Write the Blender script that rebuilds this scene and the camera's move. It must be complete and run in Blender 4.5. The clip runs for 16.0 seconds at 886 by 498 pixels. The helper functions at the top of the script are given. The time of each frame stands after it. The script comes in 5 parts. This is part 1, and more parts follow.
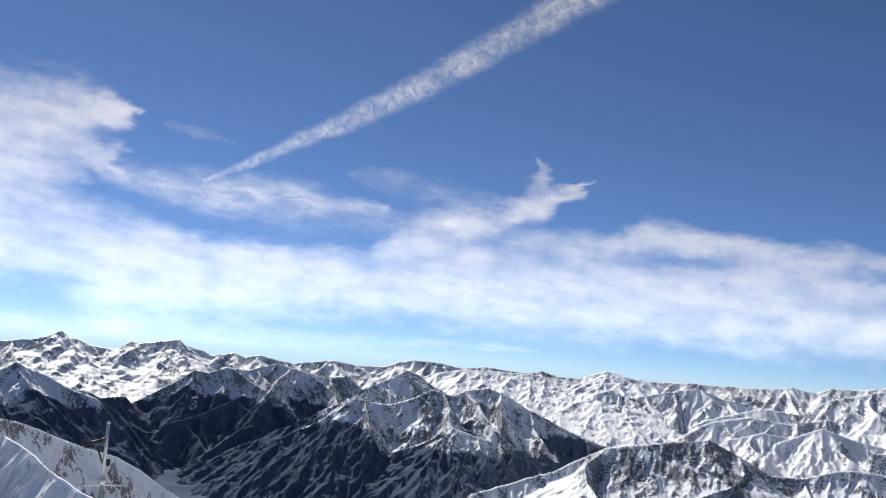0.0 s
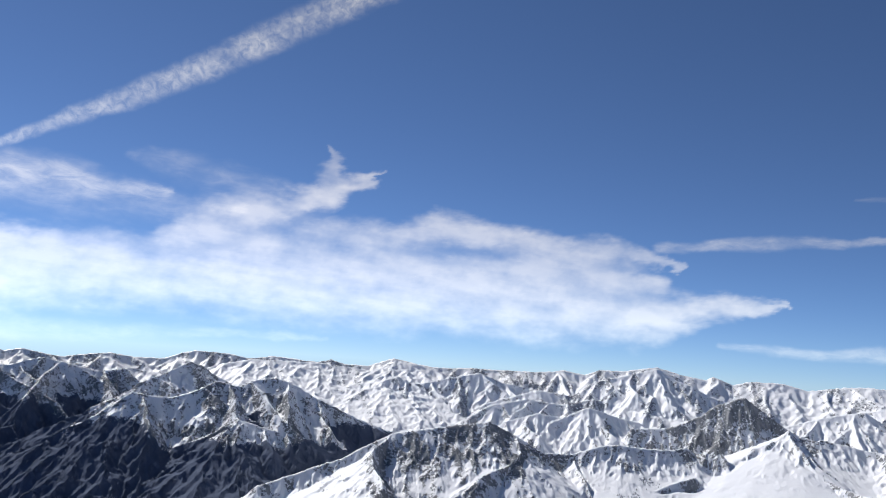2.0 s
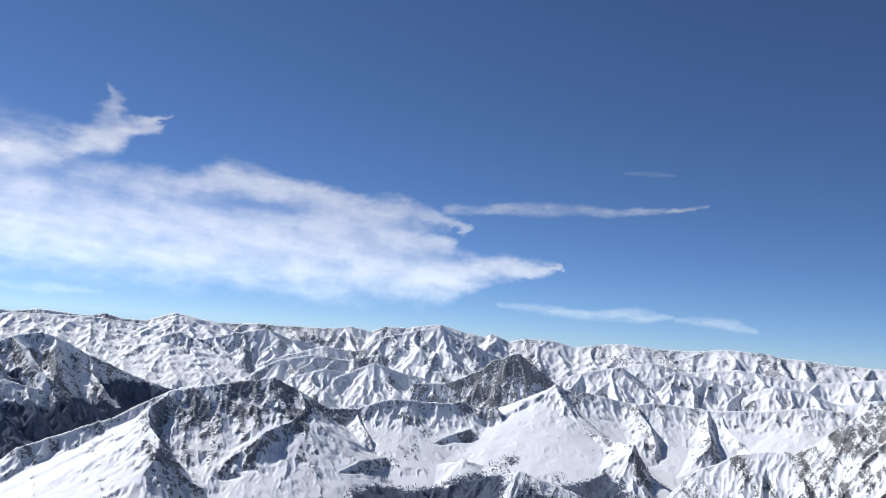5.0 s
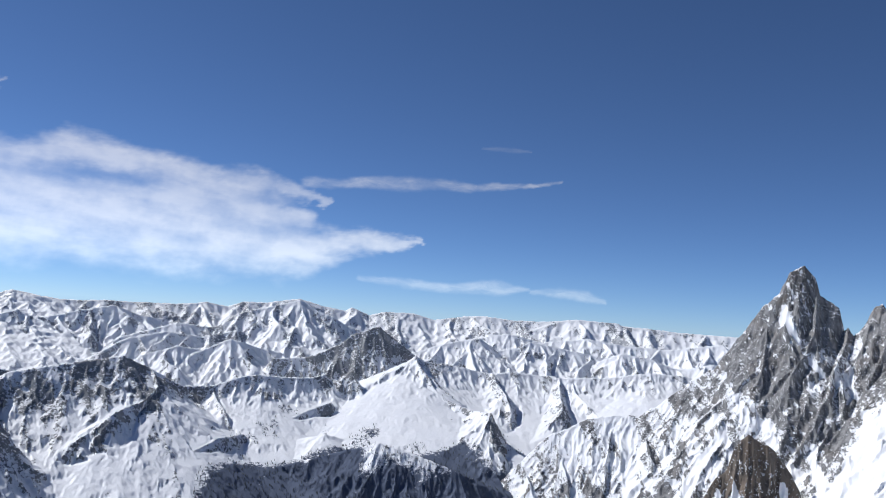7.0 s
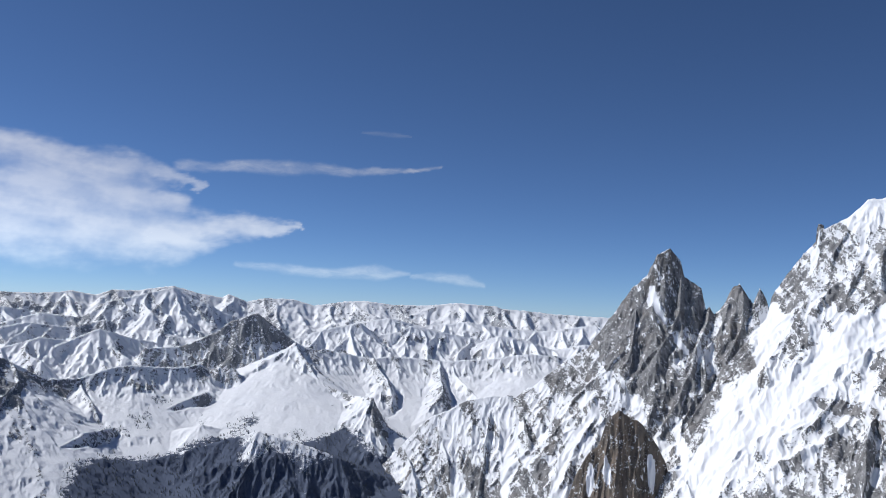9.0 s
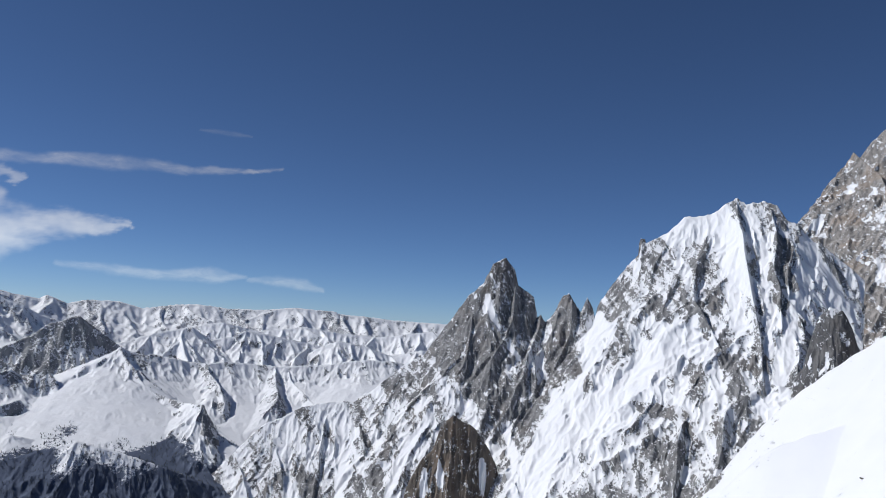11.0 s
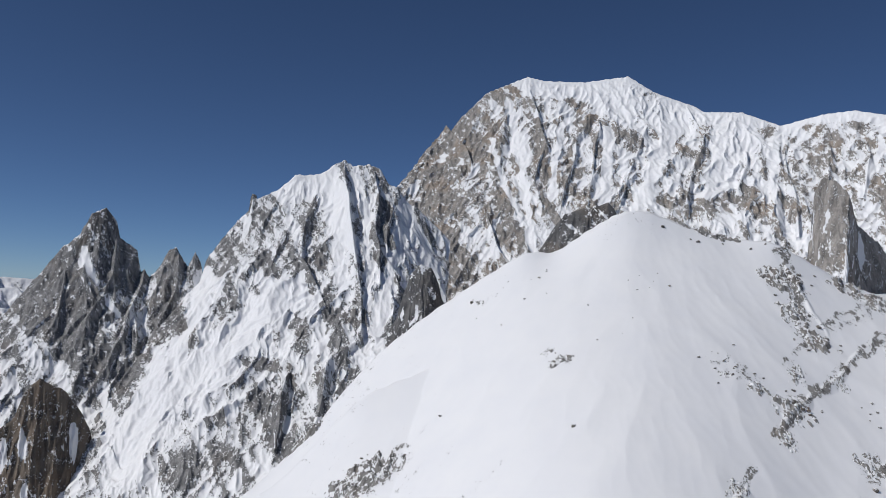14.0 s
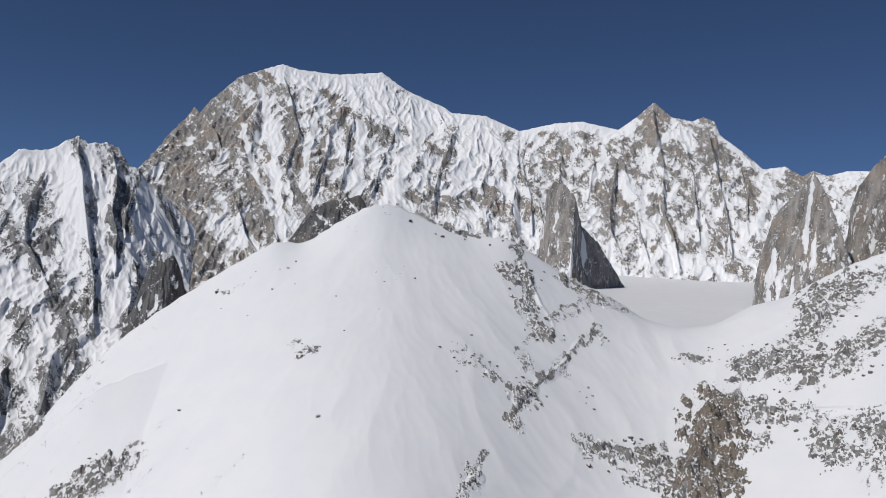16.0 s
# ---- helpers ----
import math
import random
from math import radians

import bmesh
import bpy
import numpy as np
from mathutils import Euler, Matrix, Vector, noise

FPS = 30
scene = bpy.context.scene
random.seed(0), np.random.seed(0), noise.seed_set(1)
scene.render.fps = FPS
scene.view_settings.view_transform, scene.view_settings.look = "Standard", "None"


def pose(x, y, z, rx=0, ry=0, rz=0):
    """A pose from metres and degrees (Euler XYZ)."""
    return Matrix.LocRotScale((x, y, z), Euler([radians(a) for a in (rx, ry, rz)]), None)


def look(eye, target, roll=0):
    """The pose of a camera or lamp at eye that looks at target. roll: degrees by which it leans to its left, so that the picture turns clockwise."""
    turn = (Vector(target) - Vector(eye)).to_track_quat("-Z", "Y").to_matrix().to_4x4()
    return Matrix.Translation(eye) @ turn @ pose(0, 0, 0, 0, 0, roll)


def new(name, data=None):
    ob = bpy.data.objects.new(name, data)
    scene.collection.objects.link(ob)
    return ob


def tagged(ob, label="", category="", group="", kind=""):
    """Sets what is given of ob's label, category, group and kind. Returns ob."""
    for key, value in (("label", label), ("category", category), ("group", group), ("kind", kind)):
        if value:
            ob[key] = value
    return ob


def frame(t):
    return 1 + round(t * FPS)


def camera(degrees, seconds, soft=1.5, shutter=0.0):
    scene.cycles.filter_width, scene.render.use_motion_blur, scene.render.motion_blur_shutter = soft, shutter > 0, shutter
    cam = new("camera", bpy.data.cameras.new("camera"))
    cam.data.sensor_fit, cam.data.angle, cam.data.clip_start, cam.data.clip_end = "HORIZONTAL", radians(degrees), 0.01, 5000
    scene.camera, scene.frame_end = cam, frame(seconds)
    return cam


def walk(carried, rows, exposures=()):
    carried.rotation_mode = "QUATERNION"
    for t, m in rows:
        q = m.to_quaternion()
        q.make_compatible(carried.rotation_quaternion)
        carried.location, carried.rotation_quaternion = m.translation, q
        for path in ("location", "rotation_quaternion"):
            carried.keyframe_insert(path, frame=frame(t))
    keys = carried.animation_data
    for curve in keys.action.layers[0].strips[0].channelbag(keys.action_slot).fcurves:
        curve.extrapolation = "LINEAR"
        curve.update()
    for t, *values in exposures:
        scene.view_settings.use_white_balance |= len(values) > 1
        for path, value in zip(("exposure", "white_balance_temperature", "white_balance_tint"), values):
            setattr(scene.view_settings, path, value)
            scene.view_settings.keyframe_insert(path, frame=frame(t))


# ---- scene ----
# The camera turns on the spot at arm's length; directions below are (azimuth, elevation) in degrees from its eye.
EYE = 1.6
ARM = 0.6
cam = camera(55.82, 16.0, soft=0.85)
ROWS = [
    (0.0, 0.00, 7.55, -4.76),
    (0.5, -2.60, 7.10, -4.45),
    (1.0, -5.05, 7.19, -4.07),
    (1.5, -9.36, 7.85, -3.70),
    (2.0, -14.29, 7.81, -3.70),
    (2.5, -17.81, 6.72, -3.89),
    (3.0, -21.24, 6.03, -3.59),
    (3.5, -23.88, 5.97, -3.92),
    (6.0, -33.08, 5.70, -3.57),
    (6.5, -36.20, 5.51, -3.32),
    (7.0, -38.23, 4.65, -3.36),
    (7.5, -39.52, 3.40, -3.07),
    (8.0, -42.08, 3.43, -2.51),
    (8.5, -44.95, 4.18, -1.86),
    (9.0, -46.37, 4.01, -2.46),
    (9.5, -49.69, 4.22, -2.87),
    (12.0, -64.14, 4.83, -3.47),
    (12.5, -69.54, 4.70, -3.59),
    (13.0, -74.90, 4.54, -3.02),
    (13.5, -78.36, 3.59, -3.06),
    (14.0, -83.68, 3.33, -3.08),
    (14.5, -88.32, 3.77, -3.16),
    (15.0, -90.85, 3.05, -3.50),
    (15.5, -95.78, 3.15, -3.54),
    (16.0, -100.78, 3.72, -3.69),
]
walk(cam, [(t, pose(ARM * math.sin(radians(-yaw)), ARM * (math.cos(radians(yaw)) - 1), EYE, 90 + pitch, roll, yaw)) for t, yaw, pitch, roll in ROWS],
     exposures=[(0.0, 0.2, 6550, 10), (3.5, 0.16, 6330, 10), (8.0, 0.03, 6150, 10), (12.0, -0.42, 6300, 10), (14.5, -0.62, 6500, 10), (16.0, -0.64, 6600, 10)])

# ---- world and sun ----
SUN_AZ, SUN_EL = -30.0, 42.0
world = bpy.data.worlds.new("sky")
scene.world = world
world.use_nodes = True
wn = world.node_tree
sky = wn.nodes.new("ShaderNodeTexSky")
sky.sky_type = "NISHITA"
sky.sun_disc = False
sky.sun_elevation = radians(SUN_EL)
sky.sun_rotation = radians(SUN_AZ)
sky.altitude = 3400
sky.air_density = 0.64
sky.dust_density = 0.3
sky.ozone_density = 6.5
wn.links.new(sky.outputs[0], wn.nodes["Background"].inputs[0])
wn.nodes["Background"].inputs[1].default_value = 0.089
sun_data = bpy.data.lights.new("sun", "SUN")
sun_data.energy, sun_data.angle, sun_data.color = 4.25, radians(0.53), (1.0, 0.975, 0.945)
sun = new("sun", sun_data)
toward = Vector((math.sin(radians(SUN_AZ)) * math.cos(radians(SUN_EL)), math.cos(radians(SUN_AZ)) * math.cos(radians(SUN_EL)), math.sin(radians(SUN_EL))))
sun.matrix_world = look(toward * 100, (0, 0, 0))


# ---- noise ----
TABLE = np.random.RandomState(7).permutation(4096)
ANGLE = np.random.RandomState(8).rand(4096) * 6.28318
COS, SIN = np.cos(ANGLE).astype(np.float32), np.sin(ANGLE).astype(np.float32)


def gnoise(x, y, seed=0):
    """Gradient noise, about -1 to 1."""
    x, y = np.asarray(x, np.float32), np.asarray(y, np.float32)
    x0, y0 = np.floor(x), np.floor(y)
    fx, fy = x - x0, y - y0
    ix, iy = x0.astype(np.int32) + seed * 131, y0.astype(np.int32) + seed * 57
    ux, uy = fx * fx * (3 - 2 * fx), fy * fy * (3 - 2 * fy)
    out = 0
    for dx in (0, 1):
        column = TABLE[(ix + dx) & 4095]
        for dy in (0, 1):
            a = TABLE[(column + iy + dy) & 4095]
            out = out + (COS[a] * (fx - dx) + SIN[a] * (fy - dy)) * (ux if dx else 1 - ux) * (uy if dy else 1 - uy)
    return out * 1.5


def fbm(x, y, octaves=4, seed=0, gain=0.5):
    out, amp = 0, 1.0
    for k in range(octaves):
        out = out + amp * gnoise(x * 2 ** k + 17.3 * k, y * 2 ** k - 9.1 * k, seed + k)
        amp *= gain
    return out


def ridged(x, y, octaves=4, seed=0, gain=0.5):
    """Sharp-crested noise, about -1 to 1."""
    out, amp, total = 0, 1.0, 0
    for k in range(octaves):
        out = out + amp * (1 - 2.4 * np.abs(gnoise(x * 2 ** k + 5.7 * k, y * 2 ** k + 3.3 * k, seed + k)))
        total += amp
        amp *= gain
    return out / total


def smooth(a, b, x):
    t = np.clip((x - a) / (b - a), 0, 1)
    return t * t * (3 - 2 * t)


def place(az, el, r):
    a = radians(az)
    return (r * math.sin(a), r * math.cos(a), EYE + r * math.tan(radians(el)))


# ---- materials ----
def material(name):
    m = bpy.data.materials.new(name)
    m.use_nodes = True
    return m, m.node_tree, m.node_tree.nodes["Principled BSDF"]


def node(tree, kind, **inputs):
    n = tree.nodes.new(kind)
    for key, value in inputs.items():
        socket = n.inputs[int(key[1:])] if key[0] == "i" and key[1:].isdigit() else n.inputs[key.replace("_", " ")]
        if hasattr(value, "is_output"):
            tree.links.new(value, socket)
        else:
            socket.default_value = value
    return n


def ramp(tree, value, lo, hi, a=0.0, b=1.0):
    n = node(tree, "ShaderNodeMapRange", i0=value, i1=lo, i2=hi, i3=a, i4=b)
    n.interpolation_type = "SMOOTHSTEP"
    return n.outputs[0]


def mix_colour(tree, factor, a, b):
    n = tree.nodes.new("ShaderNodeMix")
    n.data_type = "RGBA"
    for socket, value in ((n.inputs[0], factor), (n.inputs[6], a), (n.inputs[7], b)):
        if hasattr(value, "is_output"):
            tree.links.new(value, socket)
        else:
            socket.default_value = value
    return n.outputs[2]


def maths(tree, operation, a, b):
    n = node(tree, "ShaderNodeMath", i0=a, i1=b)
    n.operation = operation
    return n.outputs[0]


def alpine(name, grain, rock_dark, rock_light, rust=(0.20, 0.14, 0.10, 1), rust_share=0.3, edge=0.12, snow_bump=0.4, speck=1.0):
    """Snow over rock and woods: the mesh says where rock and woods lie, fine noise frays the borders. grain: metres."""
    m, t, p = material(name)
    geo = t.nodes.new("ShaderNodeNewGeometry").outputs["Position"]
    rock = t.nodes.new("ShaderNodeAttribute")
    rock.attribute_name = "rock"
    wood = t.nodes.new("ShaderNodeAttribute")
    wood.attribute_name = "wood"
    fine = node(t, "ShaderNodeTexNoise", Vector=geo, Scale=1.0 / grain, Detail=8.0, Roughness=0.7).outputs[0]
    stretch = node(t, "ShaderNodeMapping", Vector=geo)
    stretch.inputs["Scale"].default_value = (1.0, 1.0, 0.25)
    streak = node(t, "ShaderNodeTexNoise", Vector=stretch.outputs[0], Scale=0.35 / grain, Detail=4.0, Roughness=0.6).outputs[0]
    broad = node(t, "ShaderNodeTexNoise", Vector=geo, Scale=0.06 / grain, Detail=3.0).outputs[0]
    clump = node(t, "ShaderNodeTexNoise", Vector=geo, Scale=0.22 / grain, Detail=4.0, Roughness=0.6).outputs[0]
    fray = maths(t, "ADD", maths(t, "MULTIPLY", maths(t, "SUBTRACT", fine, 0.5), 3.0), maths(t, "MULTIPLY", maths(t, "SUBTRACT", streak, 0.5), 0.8))
    fray = maths(t, "ADD", fray, maths(t, "MULTIPLY", maths(t, "SUBTRACT", clump, 0.5), 1.3))
    fray = maths(t, "MULTIPLY", fray, speck)
    bare = ramp(t, rock.outputs["Fac"], 0.0, 0.25)
    mask = ramp(t, maths(t, "ADD", rock.outputs["Fac"], maths(t, "MULTIPLY", fray, bare)), 0.5 - edge, 0.5 + edge)
    tone = mix_colour(t, ramp(t, maths(t, "ADD", maths(t, "MULTIPLY", streak, 0.6), maths(t, "MULTIPLY", fine, 0.4)), 0.36, 0.62), rock_dark, rock_light)
    tone = mix_colour(t, maths(t, "MULTIPLY", ramp(t, broad, 0.5, 0.65), rust_share), tone, rust)
    tone = mix_colour(t, maths(t, "MULTIPLY", ramp(t, fine, 0.52, 0.75), 0.3), tone, (0.05, 0.05, 0.052, 1))
    snow = mix_colour(t, broad, (0.80, 0.81, 0.84, 1), (0.88, 0.88, 0.88, 1))
    col = mix_colour(t, mask, snow, tone)
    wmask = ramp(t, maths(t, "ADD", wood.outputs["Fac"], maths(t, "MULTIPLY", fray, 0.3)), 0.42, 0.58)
    # distance haze is put into the woods' pale blue-grey colour
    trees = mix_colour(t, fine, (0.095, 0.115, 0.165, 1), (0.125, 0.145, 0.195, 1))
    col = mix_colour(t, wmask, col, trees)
    t.links.new(col, p.inputs["Base Color"])
    t.links.new(ramp(t, maths(t, "MAXIMUM", mask, wmask), 0, 1, 0.55, 0.95), p.inputs["Roughness"])
    t.links.new(maths(t, "MULTIPLY", maths(t, "SUBTRACT", 1.0, wmask), 0.25), p.inputs["Specular IOR Level"])
    bump = node(t, "ShaderNodeBump", Strength=0.7, Distance=grain * 0.5, Height=maths(t, "MULTIPLY", maths(t, "ADD", fine, maths(t, "MULTIPLY", clump, 1.5)), maths(t, "ADD", maths(t, "MULTIPLY", mask, 1.0 - snow_bump), snow_bump)))
    t.links.new(bump.outputs[0], p.inputs["Normal"])
    return m


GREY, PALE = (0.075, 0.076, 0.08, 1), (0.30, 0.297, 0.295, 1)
# far and middle ranges: distance haze is put into their paler, bluer rock
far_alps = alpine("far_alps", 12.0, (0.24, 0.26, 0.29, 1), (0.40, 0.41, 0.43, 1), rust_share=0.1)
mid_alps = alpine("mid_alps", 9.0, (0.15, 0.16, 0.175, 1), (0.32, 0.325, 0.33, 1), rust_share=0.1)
granite = alpine("granite", 4.0, GREY, PALE, rust=(0.25, 0.19, 0.135, 1), rust_share=0.15, edge=0.08, speck=0.75)
tan_granite = alpine("tan_granite", 5.0, (0.12, 0.114, 0.108, 1), (0.38, 0.355, 0.33, 1), rust=(0.36, 0.28, 0.21, 1), rust_share=0.45, edge=0.08, speck=0.75)
brown_rock = alpine("brown_rock", 2.0, (0.10, 0.086, 0.072, 1), (0.25, 0.215, 0.18, 1), rust=(0.24, 0.19, 0.14, 1), rust_share=0.5, edge=0.06, snow_bump=0.04)
# dark rock, with the shade on the summit tower put into the colour too
dark_granite = alpine("dark_granite", 4.0, (0.05, 0.051, 0.055, 1), (0.17, 0.167, 0.165, 1), rust=(0.19, 0.145, 0.105, 1), rust_share=0.3, edge=0.08, speck=0.75)
brown_granite = alpine("brown_granite", 5.0, (0.055, 0.047, 0.04, 1), (0.20, 0.17, 0.14, 1), rust=(0.22, 0.165, 0.12, 1), rust_share=0.5, edge=0.08, speck=0.8)
near_snow = alpine("near_snow", 2.0, (0.09, 0.088, 0.086, 1), (0.32, 0.31, 0.295, 1), rust_share=0.2, edge=0.06, snow_bump=0.04, speck=0.6)


# ---- terrain ----
def sheet(name, P, rock, wood, mat, parent=None, keep=None, owner=None, part="", words=""):
    """A landform mesh on a grid of places P. owner: the number of the ridge that each place belongs to; all but 0 become parts."""
    na, nr = P.shape[:2]
    co = P.reshape(-1, 3)
    idx = np.arange(na * nr).reshape(na, nr)
    quads = np.stack([idx[:-1, :-1], idx[:-1, 1:], idx[1:, 1:], idx[1:, :-1]], -1).reshape(-1, 4)[:, ::-1]
    rock, wood = rock.ravel(), wood.ravel()
    if keep is not None:
        quads = quads[keep.ravel()[quads].any(1)]
    whose = np.zeros(len(quads), int) if owner is None else owner.ravel()[quads[:, 0]]
    body = None
    for k in np.unique(whose):
        mine = quads[whose == k]
        if k and len(mine) < 400:
            continue
        if not k and owner is not None:
            small = [q for q in np.unique(whose) if q and (whose == q).sum() < 400]
            mine = quads[(whose == 0) | np.isin(whose, small)]
        used = np.unique(mine)
        renumber = np.zeros(na * nr, int)
        renumber[used] = np.arange(len(used))
        mine = renumber[mine]
        me = bpy.data.meshes.new(part if body else name)
        me.vertices.add(len(used))
        me.vertices.foreach_set("co", co[used].astype(np.float32).ravel())
        me.loops.add(mine.size)
        me.loops.foreach_set("vertex_index", mine.astype(np.int32).ravel())
        me.polygons.add(len(mine))
        me.polygons.foreach_set("loop_start", np.arange(0, mine.size, 4, dtype=np.int32))
        me.polygons.foreach_set("loop_total", np.full(len(mine), 4, dtype=np.int32))
        me.update(calc_edges=True)
        me.polygons.foreach_set("use_smooth", np.ones(len(mine), dtype=bool))
        for key, values in (("rock", rock), ("wood", wood)):
            layer = me.attributes.new(key, "FLOAT", "POINT")
            layer.data.foreach_set("value", np.asarray(values[used], dtype=np.float32))
        me.materials.append(mat)
        ob = new(part if body else name, me)
        if body:
            ob.parent = body
            tagged(ob, words)
        elif parent:
            ob.parent = parent
        body = body or ob
    return body


def box_blur(v, n, axis):
    """Mean over 2 n + 1 neighbours along one axis."""
    if n < 1:
        return v
    pad = [(0, 0)] * v.ndim
    pad[axis] = (n + 1, n)
    c = np.cumsum(np.pad(v, pad, mode="edge"), axis=axis, dtype=np.float64)
    m = v.shape[axis]
    return ((np.take(c, range(2 * n + 1, 2 * n + 1 + m), axis) - np.take(c, range(m), axis)) / (2 * n + 1)).astype(np.float32)


def soften(v, na, nr):
    for _ in range(2):
        v = box_blur(box_blur(v, na, 0), nr, 1)
    return v


def blur(v, sigma):
    k = np.arange(-int(3 * sigma) - 1, int(3 * sigma) + 2)
    w = np.exp(-0.5 * (k / max(sigma, 0.3)) ** 2)
    return np.convolve(np.pad(v, len(k) // 2, mode="edge"), w / w.sum(), mode="valid")


def upward(P):
    """Unit normals of a grid of places."""
    n = np.cross(np.gradient(P, axis=1), np.gradient(P, axis=0))
    n *= np.sign(n[..., 2].mean())
    return n / (np.linalg.norm(n, axis=2, keepdims=True) + 1e-9)


PIVOT = [np.random.RandomState(50 + k).rand(4096).astype(np.float32) for k in range(3)]


def gullies(P, across, seed):
    """Stripes that run down the fall line: their phase (0 on a rib, pi in a gully) and how clear they are."""
    Q = P - 0.5
    C = np.floor(Q).astype(np.int32)
    c = s = w = 0
    for i in (0, 1):
        hx = TABLE[(C[..., 0] + i + seed * 37) & 4095]
        for j in (0, 1):
            hy = TABLE[(hx + C[..., 1] + j) & 4095]
            for k in (0, 1):
                h = TABLE[(hy + C[..., 2] + k) & 4095]
                v = [P[..., q] - (C[..., q] + (i, j, k)[q] + 0.2 + 0.6 * PIVOT[q][h]) for q in range(3)]
                g = np.clip(1 - (v[0] ** 2 + v[1] ** 2 + v[2] ** 2) / 0.95, 0, 1) ** 2
                a = 6.2832 * 2.0 * (v[0] * across[0] + v[1] * across[1] + v[2] * across[2])
                c, s, w = c + g * np.cos(a), s + g * np.sin(a), w + g
    return np.arctan2(s, c), np.hypot(c, s) / (w + 1e-6)


def tent(X, Y, pts, left, right, foot, share):
    """Heights of one ridge that falls away on both sides of its crest, steeper near it, and the distance from it."""
    best = np.full(X.shape, -1e9, np.float32)
    near = np.full(X.shape, 1e9, np.float32)
    for (x0, y0, z0), (x1, y1, z1) in zip(pts, pts[1:]):
        dx, dy = x1 - x0, y1 - y0
        L = math.hypot(dx, dy) + 1e-6
        u, v = X - x0, Y - y0
        t = np.clip((u * dx + v * dy) / (L * L), 0, 1)
        d = np.sqrt((u - t * dx) ** 2 + (v - t * dy) ** 2)
        slope = left if left == right else left + (right - left) * smooth(-0.5, 0.5, (u * dy - v * dx) / (L * (d + 1.0)))
        h = z0 + t * (z1 - z0) - slope * (share * d + (1 - share) * foot * (1 - np.exp(-d / foot)))
        better = h > best
        best = np.where(better, h, best)
        near = np.where(better, d, near)
    return best, near


def face(ga, Rr, line, slope, back_slope, foot, share, seed):
    """Heights of a mountain wall: a skyline seen square on, falling towards the valley, its outline fading downwards."""
    a, e, q = (np.array(v, float) for v in zip(*line))
    a = np.maximum.accumulate(a + np.arange(len(a)) * 1e-4)
    z = EYE + q * np.tan(np.radians(e))
    rc = np.interp(ga, a, q)
    gone = np.maximum(np.maximum(a[0] - ga, ga - a[-1]), 0) * np.radians(1) * rc * slope * 0.85
    top = np.interp(ga, a, z)
    step = ga[1] - ga[0]
    if share >= 1:
        top, rc = blur(top, 0.45 / step), blur(rc, 1.5 / step)
    broad, wide = blur(top, 0.006 * foot / step), blur(top, 0.03 * foot / step)
    back = Rr - rc[:, None].astype(np.float32)
    d = np.abs(back)
    swing = ga[:, None] + 0.012 * d * (1.2 * gnoise(ga[:, None] / 5.0 + 3, Rr / 160, seed + 6) + 0.5 * gnoise(ga[:, None] / 1.8, Rr / 55, seed + 8))
    mid = np.interp(swing.ravel(), ga, broad - wide).reshape(d.shape)
    fine = np.interp(swing.ravel(), ga, top - broad).reshape(d.shape)
    zc = wide[:, None] + mid * np.exp(-d / min(240, float(q[0]) * 0.06)) + fine * np.exp(-d / min(40, float(q[0]) * 0.025)) - gone[:, None]
    h = zc - np.where(back > 0, d * back_slope, slope * (share * d + (1 - share) * foot * (1 - np.exp(-d / foot))))
    return h.astype(np.float32), d


def branches(pts, gap, length, drop, rng):
    """Spurs that leave a crest every gap metres and descend from it."""
    out = []
    at = gap * rng.rand()
    for (x0, y0, z0), (x1, y1, z1) in zip(pts, pts[1:]):
        dx, dy = x1 - x0, y1 - y0
        L = math.hypot(dx, dy) + 1e-6
        while at < L:
            if rng.rand() > 0.15:
                side = 1
                t = at / L
                turn = math.atan2(-side * dx, side * dy) + rng.uniform(-0.7, 0.7)
                n = length * rng.uniform(0.5, 1.3)
                x, y, z = x0 + t * dx, y0 + t * dy, z0 + t * (z1 - z0) - 1.0
                spur = [(x, y, z)]
                for _ in range(4):
                    turn += rng.uniform(-0.35, 0.35)
                    x, y, z = x + n / 4 * math.cos(turn), y + n / 4 * math.sin(turn), z - n / 4 * drop * rng.uniform(0.6, 1.4)
                    spur.append((x, y, z))
                out.append(spur)
            at += gap * rng.uniform(0.6, 1.4)
        at -= L
    return out


def stroke(A, E, line, width):
    """1 along a line of directions, fading to 0 over its width."""
    best = np.zeros(A.shape, np.float32)
    for (a0, e0), (a1, e1) in zip(line, line[1:]):
        da, de = a1 - a0, e1 - e0
        t = np.clip(((A - a0) * da + (E - e0) * de) / (da * da + de * de + 1e-9), 0, 1)
        best = np.maximum(best, 1 - smooth(0.4, 1.3, np.hypot(A - a0 - t * da, E - e0 - t * de) / width))
    return best


def crest(line, front=0.8, back=0.8, foot=150.0, share=0.6, spur=None, square=False):
    """A ridge of a massif. Its line holds (azimuth, elevation, distance); front and back: its slopes to the right and left of the line's way; spur: (gap, length, drop, slope); square: a wall under a skyline."""
    return (line, front, back, foot, share, spur, square)


GRIDS = {}


